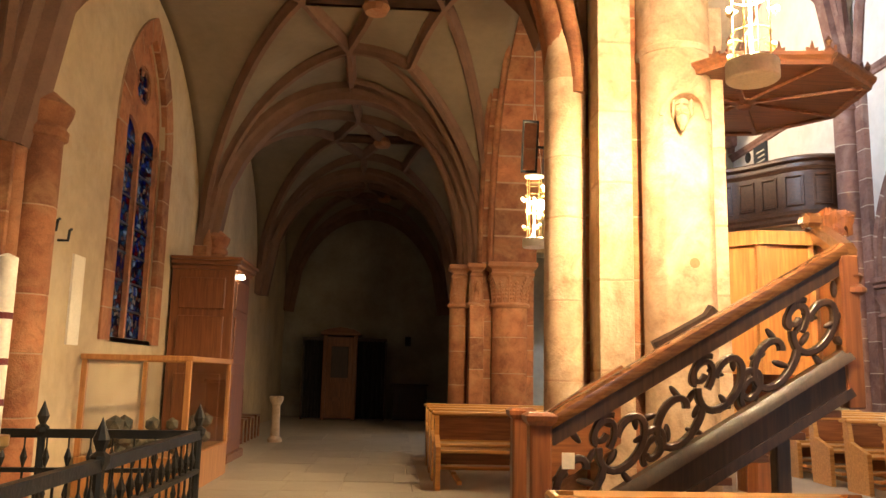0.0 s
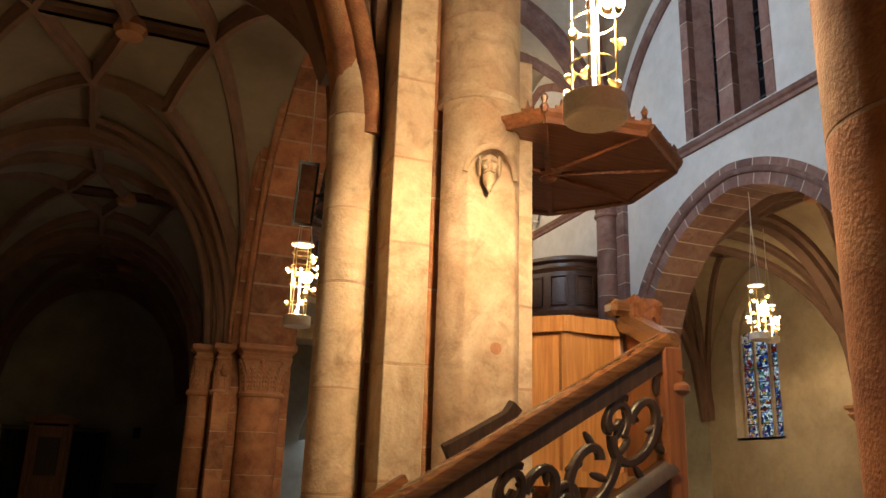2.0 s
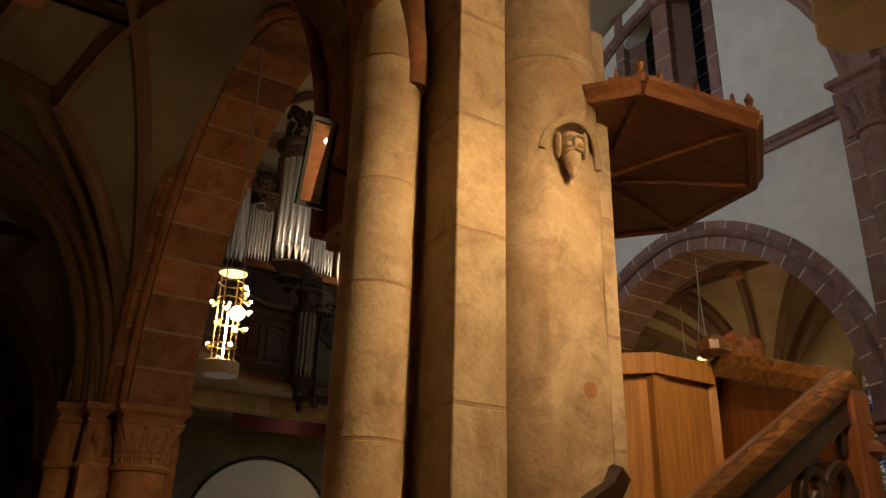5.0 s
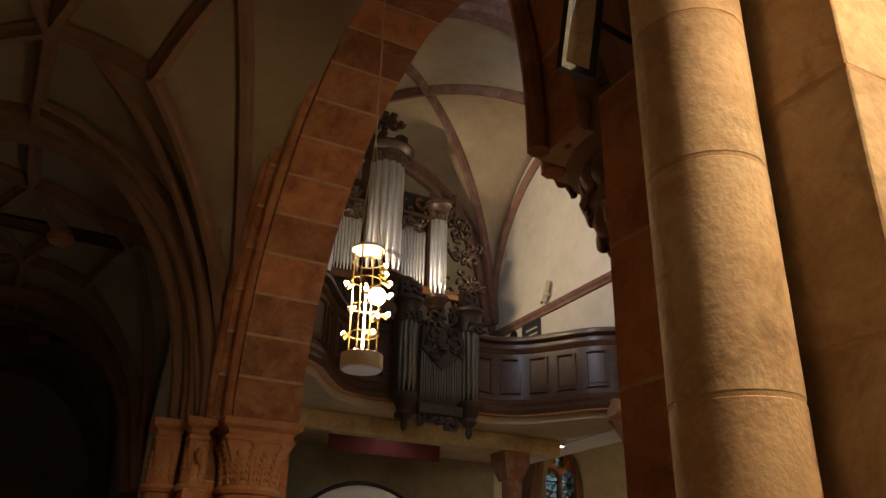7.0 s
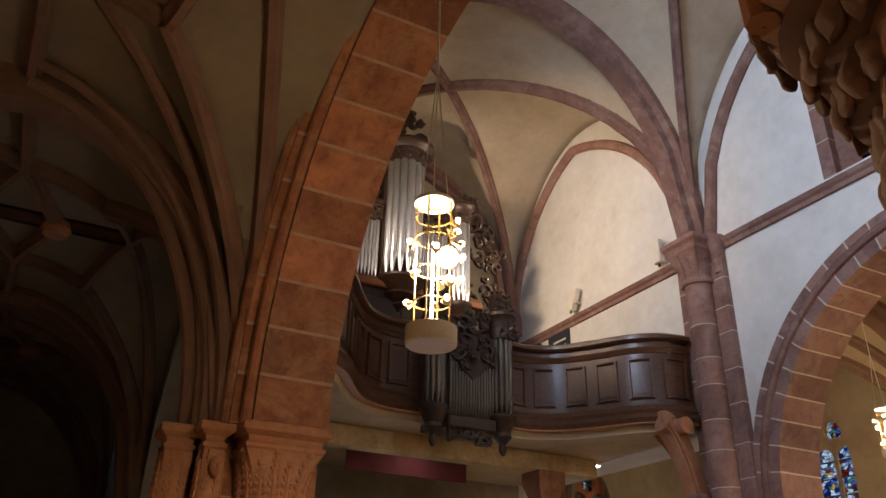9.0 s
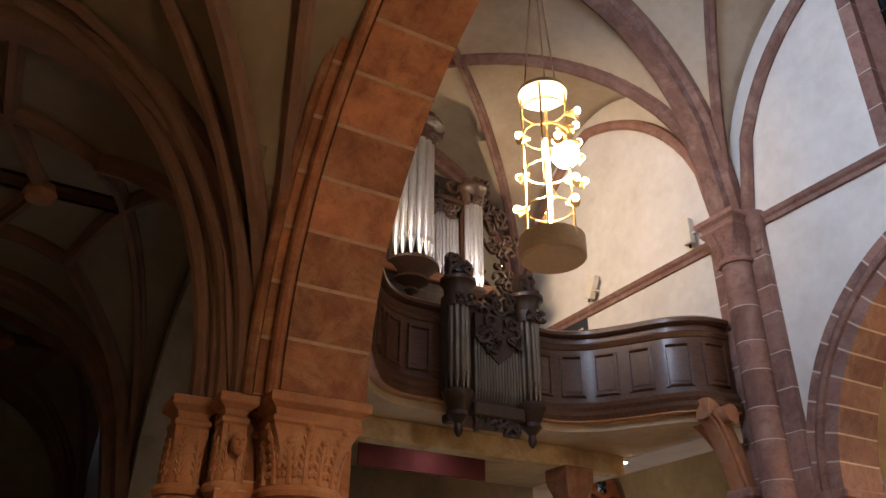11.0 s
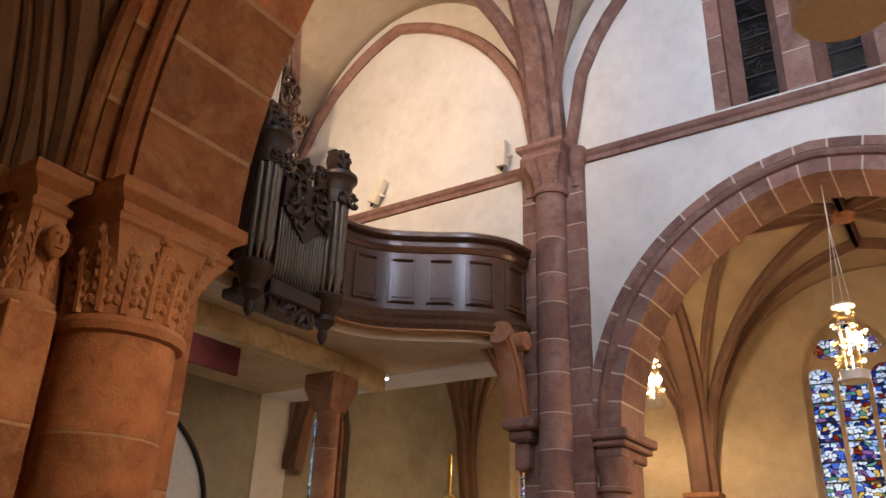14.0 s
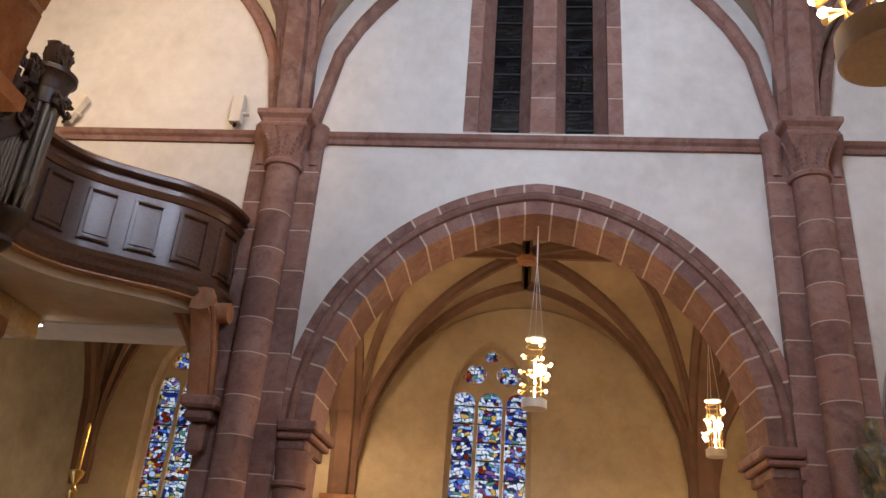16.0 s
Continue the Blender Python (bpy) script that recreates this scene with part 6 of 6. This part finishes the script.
rail = thing("iron_railing", "black wrought iron railing with spear topped posts", "railing", at=(-1.1, 3, 0))
RAILS = [((-2.84, 4.2), (-0.82, 4.35)), ((-0.82, 4.35), (-0.86, 1.35))]
for (xa, ya), (xb, yb) in RAILS:
    for z, h in ((0.93, 0.028), (0.70, 0.014), (0.14, 0.02)):
        part("bar", sweep(bmesh.new(), [(xa, ya, z), (xb, yb, z)], [(-0.022, -h), (0.022, -h), (0.022, h), (-0.022, h)]), IRON, rail)
    n = int(math.hypot(xb - xa, yb - ya) / 0.13)
    for k in range(1, n):
        f = k / n
        x, y = xa + (xb - xa) * f, ya + (yb - ya) * f
        part("baluster", lathe(bmesh.new(), [(0.008, 0.14), (0.008, 0.5), (0.02, 0.55), (0.008, 0.6), (0.008, 0.72), (0.025, 0.78), (0.006, 0.84), (0.006, 0.91)], 6, (x, y, 0)), IRON, rail)
for x, y in ((-0.82, 4.35), (-0.84, 2.6), (-0.86, 1.35), (-1.8, 4.28)):
    part("post", lathe(bmesh.new(), [(0.05, 0), (0.05, 0.06), (0.026, 0.1), (0.026, 0.91), (0.045, 0.94), (0.045, 0.97), (0.02, 0.99), (0.04, 1.04), (0.0, 1.14)], 8, (x, y, 0)), IRON, rail)

pc = thing("paschal_candle", "tall white paschal candle with red marks on a stand", "candle", at=(-1.62, 3.2, 0))
part("stand", lathe(bmesh.new(), [(0.2, 0), (0.2, 0.05), (0.05, 0.1), (0.04, 0.9), (0.1, 0.95), (0.1, 1.0)], 16, (-1.62, 3.2, 0)), BRASS, pc, smooth=True)
part("candle", lathe(bmesh.new(), [(0.055, 1.0), (0.055, 1.93), (0.01, 1.95)], 18, (-1.62, 3.2, 0)), WHITE, pc, smooth=True)
for z in (1.15, 1.36, 1.6):
    part("mark", lathe(bmesh.new(), [(0.0565, z), (0.0565, z + 0.035)], 18, (-1.62, 3.2, 0)), RED, pc, "red band on the candle")

# ---- end of the aisle ----
conf = thing("confessional", "carved red brown confessional with dark side curtains", "confessional", at=(-1.0, 22.8, 0))
CURT = mat("black_curtain", (0.015, 0.013, 0.012), 0.9, scale=6, fine=60, bump=0.2)
CF = 22.2   # front of the confessional
part("back_board", box(-2.2, 0.28, CF + 1.2, CF + 1.38, 0, 2.3, bevel=0.01), DARK, conf)
for x0, x1 in ((-2.15, -1.56), (-0.58, 0.23)):
    bm = bmesh.new()
    pl = [(x0 + (x1 - x0) * k / 24, CF + 0.2 + 0.035 * math.sin(k * 1.6)) for k in range(25)]
    sweep(bm, [(x, y, 0) for x, y in pl], [(-0.008, 0.05), (0.008, 0.05), (0.008, 2.26), (-0.008, 2.26)])
    part("curtain", bm, CURT, conf)
    part("side_roof", box(x0 - 0.04, x1 + 0.04, CF + 0.14, CF + 1.3, 2.26, 2.36, bevel=0.015), DARK, conf)
    part("side_wall", box(x0 - 0.02 if x0 < -1.5 else x1 - 0.03, x0 + 0.03 if x0 < -1.5 else x1 + 0.02, CF + 0.2, CF + 1.3, 0, 2.26), DARK, conf)
door = part("door", box(-1.45, -0.69, CF, CF + 0.05, 0.05, 2.38, bevel=0.012), BROWN, conf)
part("door_grille", box(-1.32, -0.82, CF - 0.02, CF - 0.002, 1.2, 2.1, bevel=0.01), DARK, door)
for z0, z1 in ((0.15, 0.55), (0.65, 1.08)):
    part("door_panel", box(-1.32, -0.82, CF - 0.025, CF - 0.002, z0, z1, bevel=0.012), BROWN, door)
for x in (-1.56, -0.69):
    part("pilaster", box(x, x + 0.11, CF - 0.03, CF + 1.2, 0, 2.42, bevel=0.015), BROWN, conf)
part("entablature", box(-1.64, -0.50, CF - 0.08, CF + 1.2, 2.42, 2.52, bevel=0.02), BROWN_X, conf)
part("pediment", prism(bmesh.new(), [(-1.62, 2.521), (-0.52, 2.521), (-0.70, 2.60), (-1.07, 2.66), (-1.44, 2.60)], Matrix.Translation((0, CF - 0.05, 0)) @ ALONG_X, 0.12), BROWN, conf)
fontp = thing("stone_post", "small pale stone holy water post", "post", at=(-1.78, 14.8, 0))
part("post", lathe(bmesh.new(), [(0.14, 0), (0.14, 0.06), (0.09, 0.12), (0.08, 0.7), (0.13, 0.78), (0.14, 0.86), (0.11, 0.88)], 14, (-1.78, 14.8, 0)), SAND_PALE, fontp, smooth=True)
for k in range(3):
    ch = thing("chair", "dark brown wooden chair with a slatted back by the wall", "chair", "chairs by the wall", at=(-2.5, 14.4 + 0.75 * k, 0))
    x, y = -2.5, 14.4 + 0.75 * k
    part("seat", box(x - 0.2, x + 0.22, y - 0.22, y + 0.22, 0.42, 0.46, bevel=0.01), BROWN_X, ch)
    for dx in (-0.18, 0.19):
        for dy in (-0.19, 0.19):
            part("leg", box(x + dx - 0.02, x + dx + 0.02, y + dy - 0.02, y + dy + 0.02, 0, 0.95 if dx < 0 else 0.42, bevel=0.005), BROWN, ch)
    for z in (0.6, 0.72, 0.86):
        part("slat", box(x - 0.19, x - 0.165, y - 0.17, y + 0.17, z, z + 0.06, bevel=0.006), BROWN, ch)
tb = thing("small_altar", "dark low wooden chest against the west wall", "chest", at=(0.95, 23.2, 0))
part("body", box(0.5, 1.5, 22.9, 23.55, 0, 1.0, bevel=0.02), DARK, tb)
part("lid", box(0.45, 1.55, 22.85, 23.57, 1.0, 1.06, bevel=0.012), DARK, tb)
wb = thing("collection_box", "small black iron box on the wall", "box", at=(0.9, 23.5, 2.2))
part("body", box(0.82, 1.0, 23.45, 23.598, 2.2, 2.48, bevel=0.01), IRON, wb)


# ---- pews ----
def pew(x0, x1, y, label):
    o = thing("pew", label, "pew", "church pews", at=((x0 + x1) / 2, y, 0))
    for x in (x0, x1 - 0.06):
        part("end_panel", prism(bmesh.new(), [(-0.42, 0), (0.06, 0), (0.12, 0.9), (0.02, 0.92), (-0.04, 0.62), (-0.40, 0.5)], Matrix.Translation((x, y, 0)) @ ALONG_Y, 0.06), PEW, o)
    part("seat", box(x0 + 0.06, x1 - 0.06, y - 0.38, y + 0.02, 0.43, 0.47, bevel=0.008), PEW, o)
    part("back_board", box(x0 + 0.06, x1 - 0.06, y + 0.03, y + 0.06, 0.56, 0.84, bevel=0.006), BROWN_X, o)
    part("back_board", box(x0 + 0.06, x1 - 0.06, y + 0.02, y + 0.05, 0.26, 0.40, bevel=0.006), BROWN_X, o)
    part("top_rail", box(x0 - 0.03, x1 + 0.03, y - 0.02, y + 0.16, 0.86, 0.905, bevel=0.012), PEW, o)
    part("book_shelf", box(x0 + 0.06, x1 - 0.06, y + 0.06, y + 0.24, 0.66, 0.685, bevel=0.005), PEW, o)
    part("kneeler", box(x0 + 0.06, x1 - 0.06, y + 0.30, y + 0.46, 0.16, 0.20, bevel=0.008), PEW, o)
    for x in (x0 + 0.3, (x0 + x1) / 2, x1 - 0.3):
        part("stretcher", box(x - 0.03, x + 0.03, y - 0.3, y + 0.42, 0.05, 0.10, bevel=0.006), PEW, o)
    return o


first = pew(1.0, 4.95, 9.0, "golden varnished oak pew with a plank back")
for k in range(1, 4):
    copy_thing(first, Matrix.Translation((first.location.x, 9.0 + 0.86 * k, 0)))
second = pew(6.35, 8.6, 7.3, "golden varnished oak pew across the nave")
for k in range(-4, 9):
    if k:
        copy_thing(second, Matrix.Translation((second.location.x, 7.3 + 0.86 * k, 0)))
pew(1.12, 2.36, 2.05, "golden oak kneeling bench before the column")


# ---- floor slabs of the aisle ----
flags = thing("floor_slabs", "large worn grey stone slabs of the aisle floor", "floor", kind="structure", at=(-0.4, 9, 0))
rnd = random.Random(12)
y = 1.0
while y < 22.0:
    dy = rnd.uniform(0.75, 1.15)
    x = -1.65
    while x < 0.8:
        dx = min(rnd.uniform(0.55, 1.0), 0.85 - x)
        part("slab", box(x + 0.006, x + dx - 0.006, y + 0.006, y + dy - 0.006, -0.05, 0.006 + rnd.uniform(0, 0.004), bevel=0.006), FLAGS, flags)
        x += dx
    y += dy
